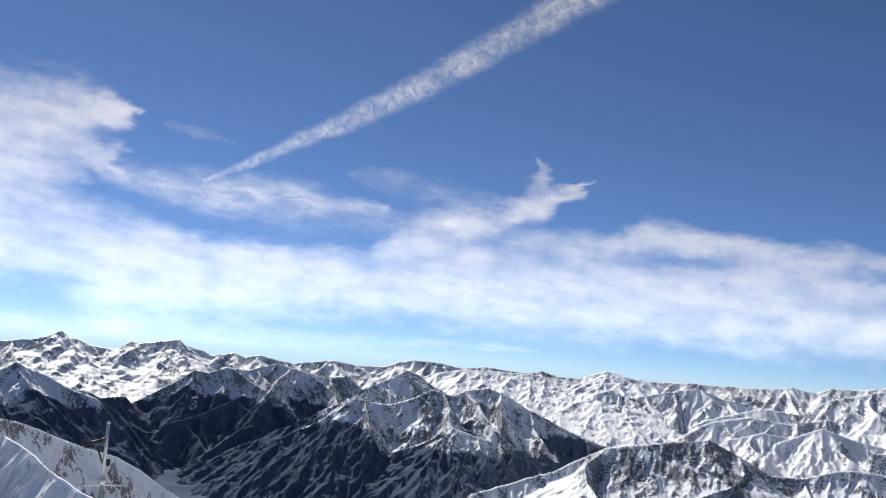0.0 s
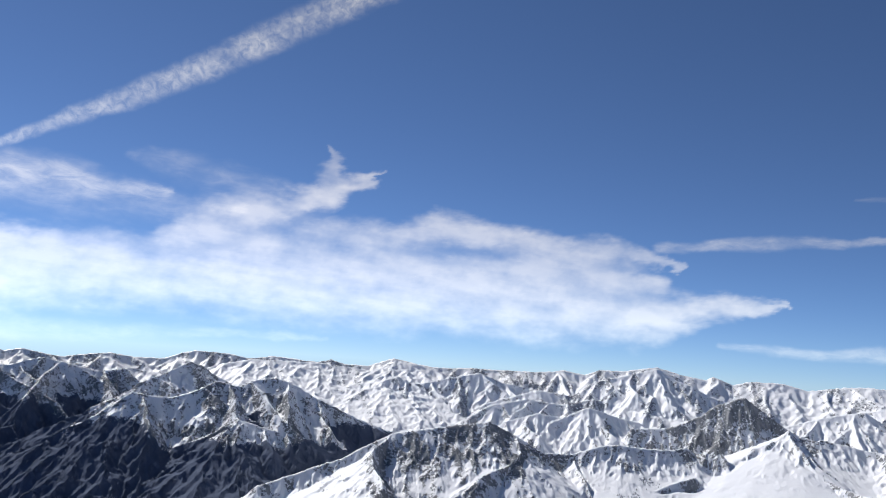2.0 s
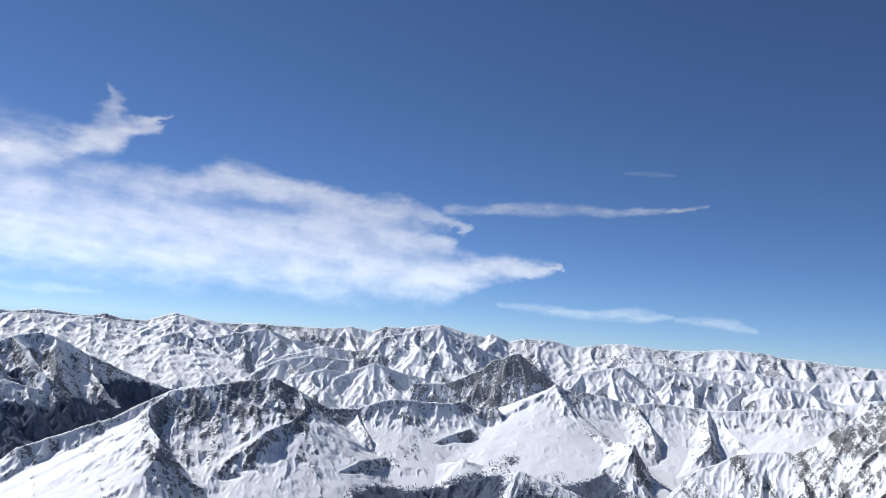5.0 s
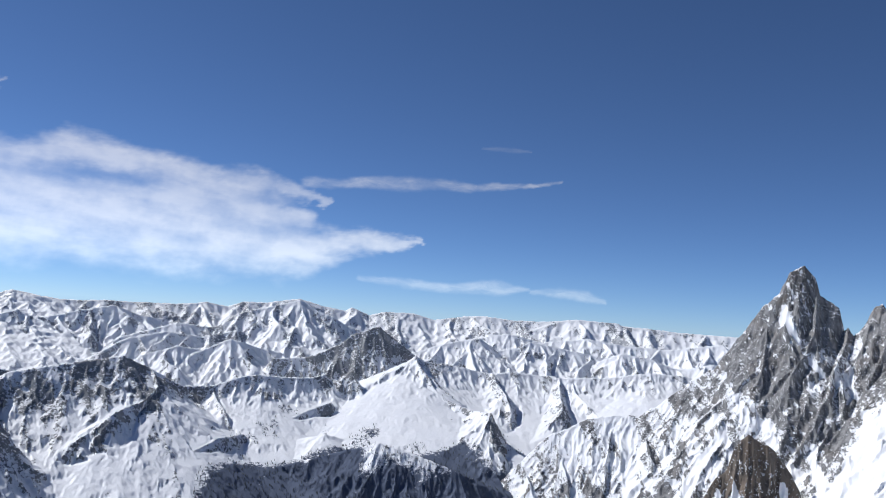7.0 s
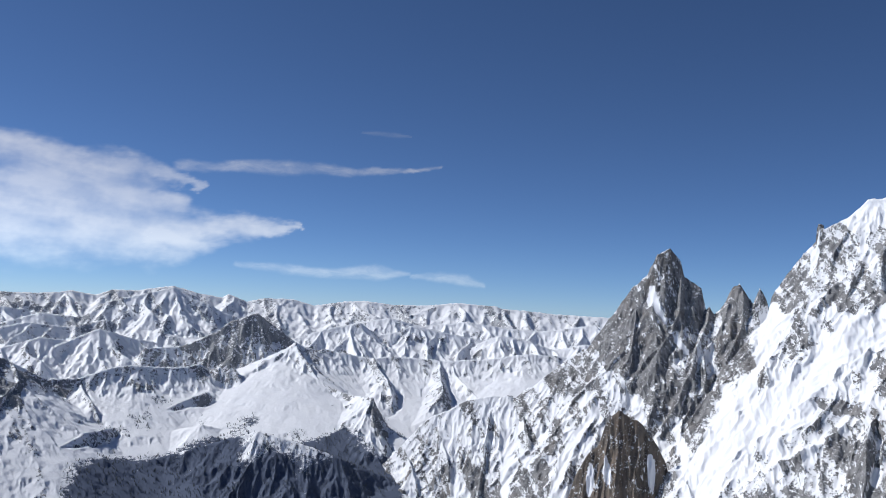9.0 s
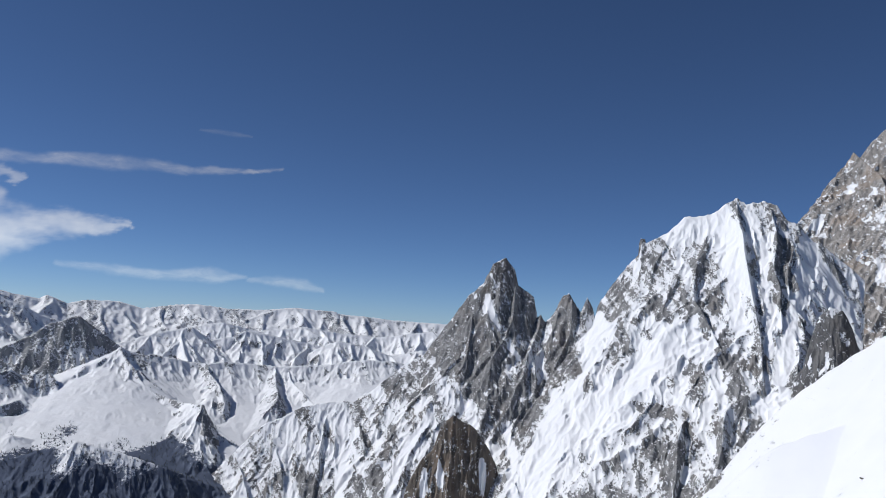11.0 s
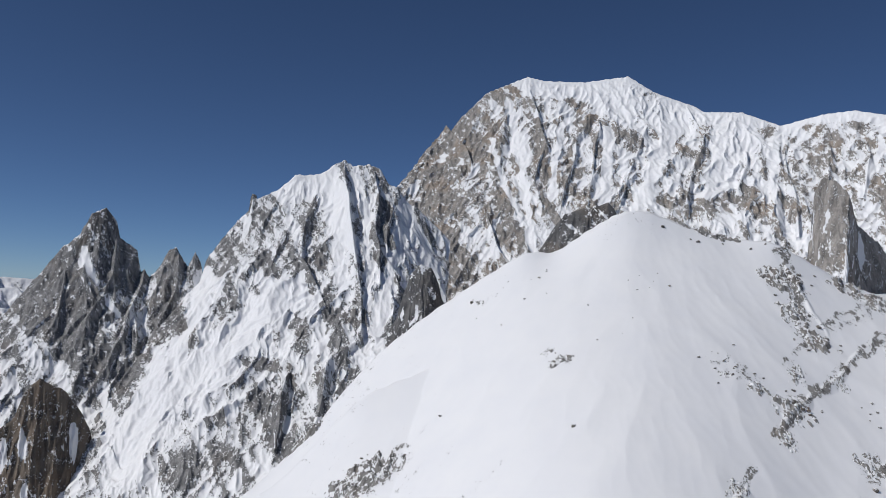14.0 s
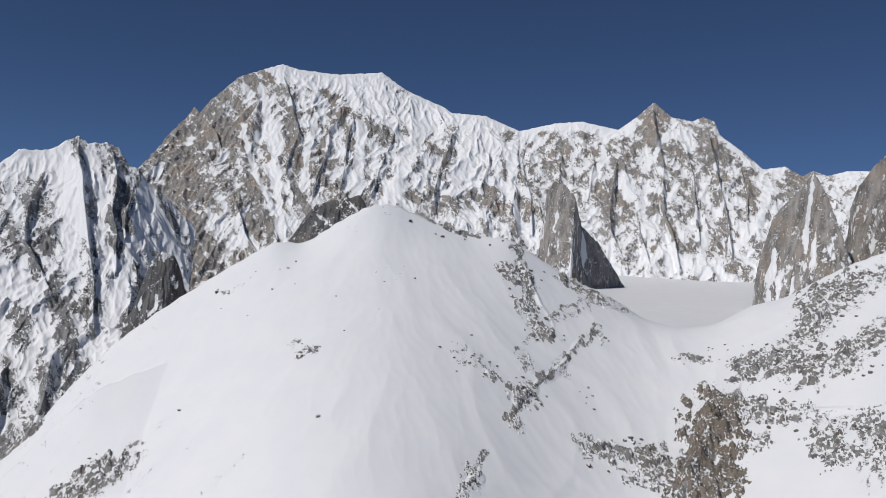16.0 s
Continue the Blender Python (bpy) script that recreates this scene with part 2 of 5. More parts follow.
def massif(name, az, r, crests, mat, ribs=(), cuts=(), zones=(), spots=(), scales=((120, 0.10), (55, 0.11), (26, 0.12), (13, 0.11)), steep=(1.0, 0.8), ribbed=0.25, patchy=0.35, patch=60.0,
           jag=1.5, wood=None, base=-520.0, seed=1, parent=None, behind=160.0, sway=6.0, flat=(0.12, 0.5), twist=0.5, wooded=0.9, part="", words=""):
    """One mountain as a grid of places. ribs: (line of directions, metres proud, slope); cuts: (line, width, depth in metres) snow gullies;
    zones: (line, width, weight) barer or snowier strips, spots: the same as ellipses."""
    rng = np.random.RandomState(seed)
    ga, gr = np.linspace(*az), np.linspace(*r)
    A, Rr = np.meshgrid(np.radians(ga).astype(np.float32), gr.astype(np.float32), indexing="ij")
    X, Y = Rr * np.sin(A), Rr * np.cos(A)
    Xw = X + sway * fbm(X / (sway * 14), Y / (sway * 14), 3, seed + 21)
    Yw = Y + sway * fbm(X / (sway * 14) + 40, Y / (sway * 14), 3, seed + 23)
    H = np.full(X.shape, base, np.float32)
    D = np.full(X.shape, 1e9, np.float32)
    owner = np.zeros(X.shape, np.int16)
    count = 0
    limit = np.full(len(ga), 0.0)
    for line, front, back, foot, share, spur, square in crests:
        pts = [place(*p) for p in line]
        rows = [(pts, back, front, foot, share)]
        if spur:
            rows += [(q, spur[3], spur[3], spur[1] * 0.5, 0.6) for q in branches(pts, spur[0], spur[1], spur[2], rng)]
        for q, left, right, f, sh in rows:
            h, d = face(ga, Rr, line, front, back, foot, share, seed) if square and q is pts else tent(Xw, Yw, q, left, right, f, sh)
            D = np.where(h > H, d, D)
            owner = np.where(h > H, 0 if square else count, owner)
            H = np.maximum(H, h)
        count += 1
        a, q = [p[0] for p in line], [p[2] for p in line]
        order = np.argsort(a)
        limit = np.maximum(limit, np.interp(ga, np.array(a)[order], np.array(q)[order]))
    E = np.degrees(np.arctan2(H - EYE, Rr))
    top = np.maximum.accumulate(E, 1)
    for line, proud, slope in ribs:
        pts = []
        for a, e in line:
            i = int(np.clip(np.searchsorted(ga, a), 0, len(ga) - 1))
            j = int(np.argmax(top[i] > e)) if top[i, -1] > e else int(E[i].argmax())
            u = len(pts) / (len(line) - 1)
            pts.append(place(a, e - (0 if pts else 0.35), gr[j] - proud * (0.25 + 0.75 * math.sin(math.pi * min(1, 0.2 + 0.7 * u)) * rng.uniform(0.7, 1.3))))
        h, d = tent(Xw, Yw, pts, slope, slope, 60.0, 0.8)
        D = np.where(h > H, d, D)
        count += 1
        owner = np.where(h > H, count, owner)
        H = np.maximum(H, h)
    E = np.degrees(np.arctan2(H - EYE, Rr))
    deg = np.degrees(A)
    snow = np.zeros(X.shape, np.float32)
    for line, width, depth in cuts:
        k = stroke(deg + 0.5 * width * fbm(deg / width / 2.2, E / width / 2.2, 3, seed + 15), E, line, width * 0.8)
        H = H - depth * k
        snow = np.maximum(snow, k)
    H = H + jag * fbm(X / (jag * 7), Y / (jag * 7), 3, seed + 7, 0.6) * np.exp(-D / (jag * 8))
    P = np.stack([X, Y, H], -1).astype(np.float32)
    ca, cr = float(np.radians(ga[1] - ga[0]) * gr.mean()), float(gr[1] - gr[0])
    rib = np.zeros(X.shape, np.float32)
    for k, (lam, amp) in enumerate(scales):
        n = upward(soften(P, int(lam * 0.12 / ca), int(lam * 0.12 / cr)))
        level = np.stack([n[..., 1], -n[..., 0], 0 * n[..., 0]]) / (np.hypot(n[..., 0], n[..., 1]) + 1e-6)
        fall = np.stack(np.cross(level.transpose(1, 2, 0), n).transpose(2, 0, 1))
        lean = twist * gnoise((X + 0.6 * H) / (lam * 3.5), (Y - 0.8 * H) / (lam * 3.5), seed + 40 + k)
        across = np.cos(lean) * level + np.sin(lean) * fall
        slope = np.hypot(n[..., 0], n[..., 1]) / (n[..., 2] + 1e-3)
        bent = P / (lam * 2) + 0.12 * gnoise(X / lam * 0.9, (Y + H) / lam * 0.9, seed + 60 + k)[..., None]
        angle, clear = gullies(bent, across, seed + 11 * k)
        shape = (1 - 2 * np.sin(np.abs(angle) / 2)) * np.minimum(1, clear * 1.5)
        fade = (1 - np.exp(-D / (lam * 0.7))) * smooth(flat[0], flat[1], slope) * (1 - 0.5 * snow)
        P = P + n * (amp * lam * (shape - 0.35) * fade)[..., None]
        rib += shape * fade * (0.5 if k < 1 else 0.3)
    n = upward(P)
    slope = np.hypot(n[..., 0], n[..., 1]) / (n[..., 2] + 1e-3)
    slope = 0.5 * np.minimum(slope, 4) + 0.5 * np.minimum(soften(slope, 3, 3), 4)
    rock = 0.5 + (slope - steep[0]) / steep[1] * 0.5 + ribbed * rib + patchy * fbm((A * float(gr.mean()) + 0.5 * H) / patch, (H - 0.4 * Y) / (patch * 1.6), 5, seed + 70, 0.65) - 0.8 * snow
    E = np.degrees(np.arctan2(P[..., 2] - EYE, np.hypot(P[..., 0], P[..., 1])))
    for line, width, weight in zones:
        mottle = 1 if weight < 0 else 0.75 + 0.8 * fbm(A * float(gr.mean()) / (patch * 0.35), P[..., 2] / (patch * 0.35), 4, seed + 77, 0.65)
        rock = rock + weight * mottle * stroke(deg + 0.5 * width * fbm(deg / width * 0.8, E / width * 0.8, 3, seed + 5), E, line, width)
    for za, ze, wa, we, weight in spots:
        rock = rock + weight * np.exp(-((deg - za) / wa) ** 2 - ((E - ze) / we) ** 2)
    trees = np.zeros(X.shape, np.float32)
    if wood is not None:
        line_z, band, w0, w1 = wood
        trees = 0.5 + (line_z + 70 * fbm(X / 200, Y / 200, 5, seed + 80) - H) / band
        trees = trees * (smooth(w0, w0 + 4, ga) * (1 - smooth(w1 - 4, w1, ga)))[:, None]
    keep = (H > base + 1) & (Rr < limit[:, None] + behind)
    ob = sheet(name, P, np.clip(rock, 0, 0.75), np.clip(trees, 0, wooded), mat, parent, keep, owner if part else None, part, words)
    GRIDS[name] = (ga, gr, P[..., 2], trees, rock)
    return ob


# crest lines of the mountains: azimuth, elevation, distance
CREST_FAR_A = [(-29.51, -1.51, 4420), (-27.78, -1.07, 4421), (-26.73, -0.88, 4423), (-25.87, -0.77, 4424), (-25.18, -0.53, 4425), (-24.53, -0.13, 4427), (-23.96, -0.53, 4428), (-23.49, -0.6, 4429), (-22.9, -0.86, 4430), (-21.92, -1, 4432), (-20.84, -1.08, 4433), (-20.44, -0.44, 4434), (-19.85, -0.54, 4436), (-19.08, -0.4, 4437), (-18.29, -0.26, 4438), (-17.47, -0.08, 4440), (-16.93, -0.47, 4441), (-15.98, -0.68, 4442), (-15.34, -0.96, 4443), (-13.93, -0.66, 4445), (-13.24, -0.9, 4446), (-12.24, -0.67, 4447), (-11.37, -0.86, 4449), (-10.04, -1.05, 4450)]
CREST_FAR_B = [(-10.04, -1.05, 4450), (-8.35, -0.76, 4451), (-7.26, -0.63, 4452), (-5.72, -0.81, 4454), (-3.97, -0.78, 4455), (-2.89, -0.35, 4456), (-2.03, -0.16, 4457), (-0.71, -0.21, 4458), (0.02, -0.22, 4460), (1.35, -0.45, 4461), (2.9, -0.21, 4462), (4.44, -0.31, 4463), (5.78, -0.42, 4464), (6.83, -0.18, 4466), (7.71, -0.45, 4467), (9.25, -0.43, 4468), (10.92, 0.16, 4469), (12.19, -0.06, 4470), (13.47, -0.25, 4472), (15.12, -0.25, 4473), (15.94, -0.15, 4474), (17.76, -0.17, 4475), (19.13, -0.15, 4476), (20.48, -0.14, 4478), (22.2, 0.02, 4479), (23.5, -0.11, 4480)]
CREST_FAR_C = [(20.66, -0.3, 4480), (22.37, 0.12, 4478), (23.89, -0.12, 4477), (24.79, 0.29, 4475), (26.21, 0.27, 4473), (28.5, 0.69, 4472), (29.97, 0.3, 4470), (31.58, 0.06, 4468), (32.02, 0.32, 4467), (33.21, -0.16, 4465), (34.32, 0.14, 4463), (36.13, 0.15, 4462), (37.71, -0.22, 4460), (39.68, 0.14, 4458), (41.16, 0.24, 4457), (43.07, 0.05, 4455), (45.13, 0.1, 4453), (47.32, 0.36, 4452), (50.04, 0.25, 4450)]
CREST_FAR_D = [(49.84, 0.12, 4450), (52.08, 0.03, 4460), (54.28, -0.13, 4470), (57.26, -0.17, 4480), (60.76, -0.23, 4490), (63.96, -0.29, 4500)]
CREST_R1 = [(-21.2, -5.1, 3700), (-20.42, -4.67, 3718), (-19, -3.8, 3736), (-17.72, -3, 3755), (-16.26, -1.99, 3773), (-15.28, -2.1, 3791), (-14.32, -1.65, 3809), (-12.86, -1.72, 3827), (-11.12, -1.14, 3845), (-9.55, -1.46, 3864), (-7.82, -1.81, 3882), (-6.15, -1.56, 3900)]
CREST_R1C = [(-14.54, -6.03, 3480), (-13.17, -5.41, 3554), (-11.99, -4.6, 3628), (-11.17, -3.7, 3702), (-10.52, -2.84, 3776), (-9.55, -1.46, 3850)]
CREST_R1D = [(-29.38, -2.44, 3300), (-27.54, -2.81, 3343), (-26.7, -2.24, 3386), (-25.69, -2.85, 3429), (-23.98, -3.77, 3471), (-22.7, -3.69, 3514), (-21.65, -4.15, 3557), (-20.35, -3.89, 3600)]
CREST_R2 = [(-12.86, -8.14, 2950), (-10.32, -6.49, 2970), (-8.33, -4.9, 2990), (-5.7, -3, 3010), (-4.47, -3.2, 3030), (-3.28, -3.25, 3050), (-1.84, -2.72, 3070), (-0.6, -2.06, 3090), (0.81, -2.32, 3110), (1.92, -1.85, 3130), (3.2, -1.62, 3150), (4.56, -2.03, 3170), (6.14, -2.87, 3190), (8.61, -3.9, 3210), (10.75, -4.61, 3230), (12.23, -4.96, 3250)]
CREST_R2C = [(-4.8, -7.57, 2800), (-2.61, -6.86, 2870), (-0.4, -6.14, 2940), (1, -4.73, 3010), (2.03, -3.34, 3080), (3.2, -1.62, 3150)]
CREST_R2D = [(-5.3, -2.44, 3250), (-3.48, -1.54, 3312), (-2.39, -0.88, 3375), (-1.4, -1.18, 3438), (-0.37, -2.04, 3500)]
CREST_RUT_A = [(-2.03, -1.51, 4000), (-0.19, -0.87, 4011), (1.57, -0.5, 4022), (3.76, -0.49, 4033), (5.83, -0.45, 4044), (7.61, -0.59, 4056), (9.42, -0.76, 4067), (11, 0.02, 4078), (12.3, -0.12, 4089), (13.82, -0.39, 4100)]
CREST_RUT_B = [(8.88, -2.65, 3800), (10.21, -1.45, 3817), (11.27, -1.01, 3833), (12.42, -1.5, 3850), (13.88, -1.14, 3867), (15.35, -0.74, 3883), (16.85, -0.45, 3900), (18.41, -0.99, 3917), (19.96, -1.19, 3933), (21.55, -1.85, 3950)]
CREST_RUT_C = [(15.6, -3.74, 3500), (17.77, -2.48, 3540), (20.02, -1.95, 3580), (22.34, -2.18, 3620), (24.61, -1.64, 3660), (26.56, -2.08, 3700)]
CREST_MID_A = [(15.54, -2.99, 3700), (18.5, -2.05, 3722), (20.74, -1.33, 3744), (23.06, -1.55, 3767), (24.53, -0.5, 3789), (26.42, 0.01, 3811), (28.5, 0.62, 3833), (29.87, 0.06, 3856), (31.46, -1.16, 3878), (32.25, -1.85, 3900)]
CREST_MID_B = [(18.62, -3.55, 3350), (20.85, -2.84, 3375), (22.4, -3.01, 3400), (24.26, -2.23, 3425), (25.83, -2.69, 3450), (27.38, -2.96, 3475), (28.54, -3.26, 3500)]
CREST_MID_C = [(27.02, -3.37, 3300), (29.3, -3.2, 3317), (31.51, -2.1, 3333), (32.23, -1.48, 3350), (33.92, -0.87, 3367), (35.03, -1.65, 3383), (36.47, -2.68, 3400)]
CREST_MID_D = [(35.92, -2.69, 3550), (37.43, -2.11, 3572), (38.94, -1.64, 3594), (40.77, -1.26, 3617), (42.04, -2.03, 3639), (43.36, -1.75, 3661), (44.14, -1.32, 3683), (45.63, -1.5, 3706), (48.1, -1.91, 3728), (50.15, -2.26, 3750)]
CREST_MID_E = [(48.86, -2.35, 3650), (50.32, -1.69, 3660), (52.15, -1.93, 3670), (53.97, -2.54, 3680), (56.07, -2.02, 3690), (58.48, -2.38, 3700)]
CREST_MID_F = [(38.94, -1.64, 3800), (42.74, -0.84, 3817), (45.06, -1.31, 3833), (48.06, -0.89, 3850), (50.66, -1.18, 3867), (53.21, -1.31, 3883), (56.72, -0.71, 3900)]
CREST_C_A = [(0, -11.55, 2250), (0.91, -10.61, 2290), (2.67, -8.56, 2330), (5.03, -7.68, 2370), (7.87, -6.64, 2410), (9.52, -5.68, 2450), (11.21, -4.8, 2490), (14.3, -4.22, 2530), (17.71, -3.61, 2570), (19.4, -4.37, 2610), (21.31, -5.37, 2650)]
CREST_C_A2 = [(17.39, -7.15, 2300), (18.85, -6.52, 2400), (19.91, -5.53, 2500), (19.4, -4.37, 2600)]
CREST_C_A3 = [(10.82, -8, 2150), (10, -6.95, 2267), (9.92, -6.06, 2383), (11.21, -4.8, 2500)]
CREST_C_B = [(21.31, -5.37, 2650), (23.18, -5.32, 2671), (24.82, -4.72, 2693), (26.14, -4.48, 2714), (27.86, -4.58, 2736), (29.75, -4.51, 2757), (30.5, -4.31, 2779), (31.48, -5.08, 2800)]
CREST_C_B2 = [(26.34, -10.4, 2350), (25.09, -8.69, 2438), (24.2, -6.92, 2525), (23.57, -6.04, 2612), (23.18, -5.32, 2700)]
CREST_C_B3 = [(16.13, -9.93, 2350), (18.97, -7.98, 2450), (21.14, -6.75, 2550), (22.23, -5.94, 2650), (23.18, -5.32, 2750)]
CREST_C_C = [(31.48, -5.08, 2790), (31.97, -3.75, 2813), (32.69, -3.13, 2837), (33.92, -0.98, 2860), (35.04, -1.72, 2883), (36.47, -2.68, 2907), (37.1, -2.96, 2930), (40.45, -3.77, 2953), (43.17, -3.41, 2977), (46.24, -3.57, 3000)]
CREST_C_C2 = [(41.38, -6.34, 2650), (39.72, -5.8, 2712), (38.35, -5.18, 2775), (37.51, -4.03, 2838), (36.47, -2.68, 2900)]
CREST_C_D = [(38.41, -3.08, 2950), (40.78, -3.51, 2964), (43.66, -3.75, 2979), (46.56, -3.59, 2993), (49.65, -3.34, 3007), (52.19, -2.86, 3021), (54.37, -2.91, 3036), (56.81, -3.59, 3050)]
CREST_C_D2 = [(49.02, -6.04, 2750), (48.24, -5.18, 2833), (47.47, -4.5, 2917), (47.05, -3.59, 3000)]
CREST_C_E = [(19.43, -12.38, 2350), (22.38, -10.61, 2369), (25.48, -9.15, 2388), (28.74, -8.52, 2406), (30.91, -7.52, 2425), (33.21, -7.97, 2444), (35.54, -8.78, 2462), (37.13, -9.79, 2481), (38.78, -11.93, 2500)]
CREST_P_A = [(41.01, -12.4, 2283), (42.62, -10.71, 2279), (44.01, -9.27, 2275), (45.72, -7.42, 2270), (46.96, -6.89, 2266), (48.21, -6.17, 2262), (49.86, -5.77, 2257), (51.57, -5.72, 2253), (53.23, -4.58, 2249), (54.72, -3.23, 2245), (56.27, -2.22, 2240), (57.59, -0.26, 2236), (58.93, 1.72, 2232), (59.98, 2.75, 2227), (60.63, 4.14, 2223), (61.44, 4.51, 2219), (62.12, 3.67, 2214), (62.34, 2.72, 2210), (63.46, 2.03, 2206), (63.85, 0.32, 2202)]
CREST_P_B = [(63.85, 0.32, 2202), (64.35, 0.36, 2198), (64.88, 0.97, 2195), (65.38, 2.16, 2191), (65.83, 2.38, 2187), (66.39, 1.53, 2184), (66.68, 1.16, 2180), (67.04, 2.15, 2176), (67.44, 1.44, 2173), (67.72, 0.68, 2169)]
CREST_P_C = [(67.72, 0.68, 2169), (67.91, 1.93, 2165), (69.15, 3.76, 2160), (70.31, 5.18, 2155), (70.44, 6.24, 2151), (70.77, 5.91, 2146), (72.09, 6.65, 2141), (73.19, 7.67, 2137), (74.73, 7.94, 2132), (76.41, 8.98, 2127), (77.01, 8.62, 2123), (78.22, 8.79, 2118), (78.92, 8.51, 2114), (79.54, 7.58, 2109), (80.19, 7.3, 2104)]
CREST_MB_A = [(80.14, 7.14, 3600), (80.69, 7.56, 3590), (82.39, 9.59, 3580), (83.5, 11.19, 3570), (84.15, 12.18, 3560), (86.01, 14.06, 3550), (87.27, 14.58, 3540), (88.73, 15.19, 3530), (89.89, 14.95, 3520), (92.59, 14.9, 3510), (95.56, 15.31, 3500), (97.32, 14.26, 3490), (100.02, 13.32, 3480), (100.55, 12.98, 3470), (102.91, 12.92, 3460), (105.31, 12.02, 3450)]
CREST_MB_B = [(105.31, 12.02, 3450), (107.79, 12.65, 3440), (109.51, 12.82, 3431), (112.01, 12.32, 3421), (113.27, 13.27, 3412), (114.27, 14.19, 3402), (115.49, 13.18, 3393), (116.78, 12.93, 3383), (117.48, 13.22, 3374), (118.21, 12.92, 3364), (118.61, 12.02, 3355), (119.87, 11.12, 3345), (120.95, 10.22, 3336), (121.3, 9.86, 3326), (122.65, 10.04, 3317), (123.67, 9.44, 3307), (124.32, 9.76, 3298), (125.14, 9.44, 3288), (126.25, 9.74, 3279), (127.51, 9.73, 3269), (128.35, 10.33, 3260), (130.5, 10.77, 3250)]
CREST_SPUR = [(-31.77, -5.64, 800), (-29.53, -5.56, 820), (-27.16, -5.62, 840), (-26.45, -5.69, 860), (-24.96, -6.16, 880), (-23.43, -6.77, 900), (-22.08, -7.19, 920), (-20.31, -7.64, 940), (-18.84, -8.37, 960), (-17.35, -9.37, 980), (-16.09, -10.08, 1000)]
CREST_SPUR_B = [(-20.14, -10.72, 700), (-22.58, -9.52, 736), (-23.99, -8.49, 772), (-25.72, -7.22, 808), (-27.04, -6.44, 844), (-28.91, -5.86, 880)]
CREST_BUT_A = [(107.32, 4.16, 2110), (107.15, 5.69, 2085), (107.31, 7.62, 2060), (107.82, 8.86, 2030), (108.6, 8.63, 2000), (109.41, 7.71, 1985), (109.9, 5.83, 2030), (111.08, 4.74, 2080), (112.3, 2.9, 2140), (113.9, 0.35, 2210)]
CREST_TOW_A = [(120.98, 0.45, 1700), (121.06, 2.63, 1678), (121.49, 4.82, 1656), (122.09, 7, 1633), (123.05, 8.09, 1611), (123.85, 8.98, 1589), (124.32, 9.79, 1567), (125.07, 8.63, 1544), (125.88, 6.37, 1522), (126.74, 3.95, 1500)]
CREST_TOW_B = [(126.37, 5.68, 1700), (126.48, 7.42, 1683), (126.91, 8.81, 1667), (127.8, 10.17, 1650), (128.34, 10.67, 1633), (129.29, 11.48, 1617), (130.77, 11.75, 1600)]
CREST_OUT_A = [(80.57, -1.67, 905), (80.83, -0.64, 905), (81.06, 0.29, 905), (81.47, 1.6, 905), (82.11, 2.2, 905), (82.83, 2, 905), (83.34, 1, 905), (83.74, -0.45, 905), (83.96, -1.47, 905)]
CREST_OUT_B = [(90.36, 3.99, 1350), (91.02, 5.19, 1350), (91.71, 6.13, 1350), (92.46, 6.34, 1350), (93.21, 6.63, 1350), (93.97, 6.77, 1350), (94.6, 7.01, 1350), (95.15, 6.39, 1350), (95.76, 5.94, 1350)]
CREST_PILLAR = [(55.05, -12.68, 1835), (55.69, -10.59, 1835), (56.47, -9.16, 1835), (57.14, -8.42, 1835), (57.58, -7.14, 1835), (58.43, -6.26, 1835), (59.2, -6.6, 1835), (59.97, -7.04, 1835), (61.01, -8.36, 1835), (61.49, -9.35, 1835), (61.83, -10.78, 1835), (62.33, -12.53, 1835)]
CREST_NEEDLE_A = [(65.12, -0.75, 2189), (65.3, 0.99, 2189), (65.46, 2.08, 2189), (65.83, 2.42, 2189), (66.18, 1.75, 2189), (66.53, 1.07, 2189), (66.8, -0.07, 2189)]
CREST_NEEDLE_B = [(66.84, -0.06, 2176), (66.89, 1.48, 2176), (67.04, 2.15, 2176), (67.43, 1.52, 2176), (67.74, 0.38, 2176)]
CREST_NEEDLE_C = [(70.28, 4.99, 2153), (70.34, 5.96, 2153), (70.43, 6.28, 2153), (70.71, 6.14, 2153), (70.88, 5.41, 2153), (71.07, 4.84, 2153)]
CREST_SUMMIT = [(59.39, 0.61, 2214), (59.83, 2.17, 2214), (60.27, 2.96, 2214), (60.63, 4.14, 2214), (61.44, 4.55, 2214), (62.11, 3.79, 2214), (62.38, 2.73, 2214), (63.46, 2.03, 2214), (63.8, 0.51, 2214), (64.06, -1, 2214)]
CREST_SH = [(70.58, -14.14, 800), (72.16, -12.69, 806), (73.79, -10.99, 811), (75.47, -9.21, 817), (77.16, -6.82, 823), (79.54, -3.95, 829), (82.41, -1.45, 834), (85.77, 1.1, 840), (89.26, 3.52, 846), (91.16, 3.4, 851), (93.32, 5.1, 857), (95.53, 6.5, 863), (97.08, 6.54, 869), (99.47, 5.69, 874), (102.25, 4.82, 880), (105.17, 4.73, 886), (107.36, 3.39, 891), (109.33, 2.28, 897), (112.4, 1.01, 903), (114.29, -0.18, 909), (116.49, -0.67, 914), (118.77, -0.32, 920), (120.95, 1.17, 926), (122.95, 1.72, 931), (124.55, 2.8, 937), (126.43, 3.94, 943), (128.5, 4.87, 949), (130.91, 5.77, 954), (133.71, 6.45, 960)]
CREST_ROLL = [(72.24, -13.47, 742), (73.89, -12.12, 745), (75.56, -10.21, 748), (76.99, -8.54, 752), (78.79, -6.79, 755), (80.72, -5.86, 758), (83.04, -4.88, 762), (85.09, -3.99, 765), (87.19, -3.15, 768)]
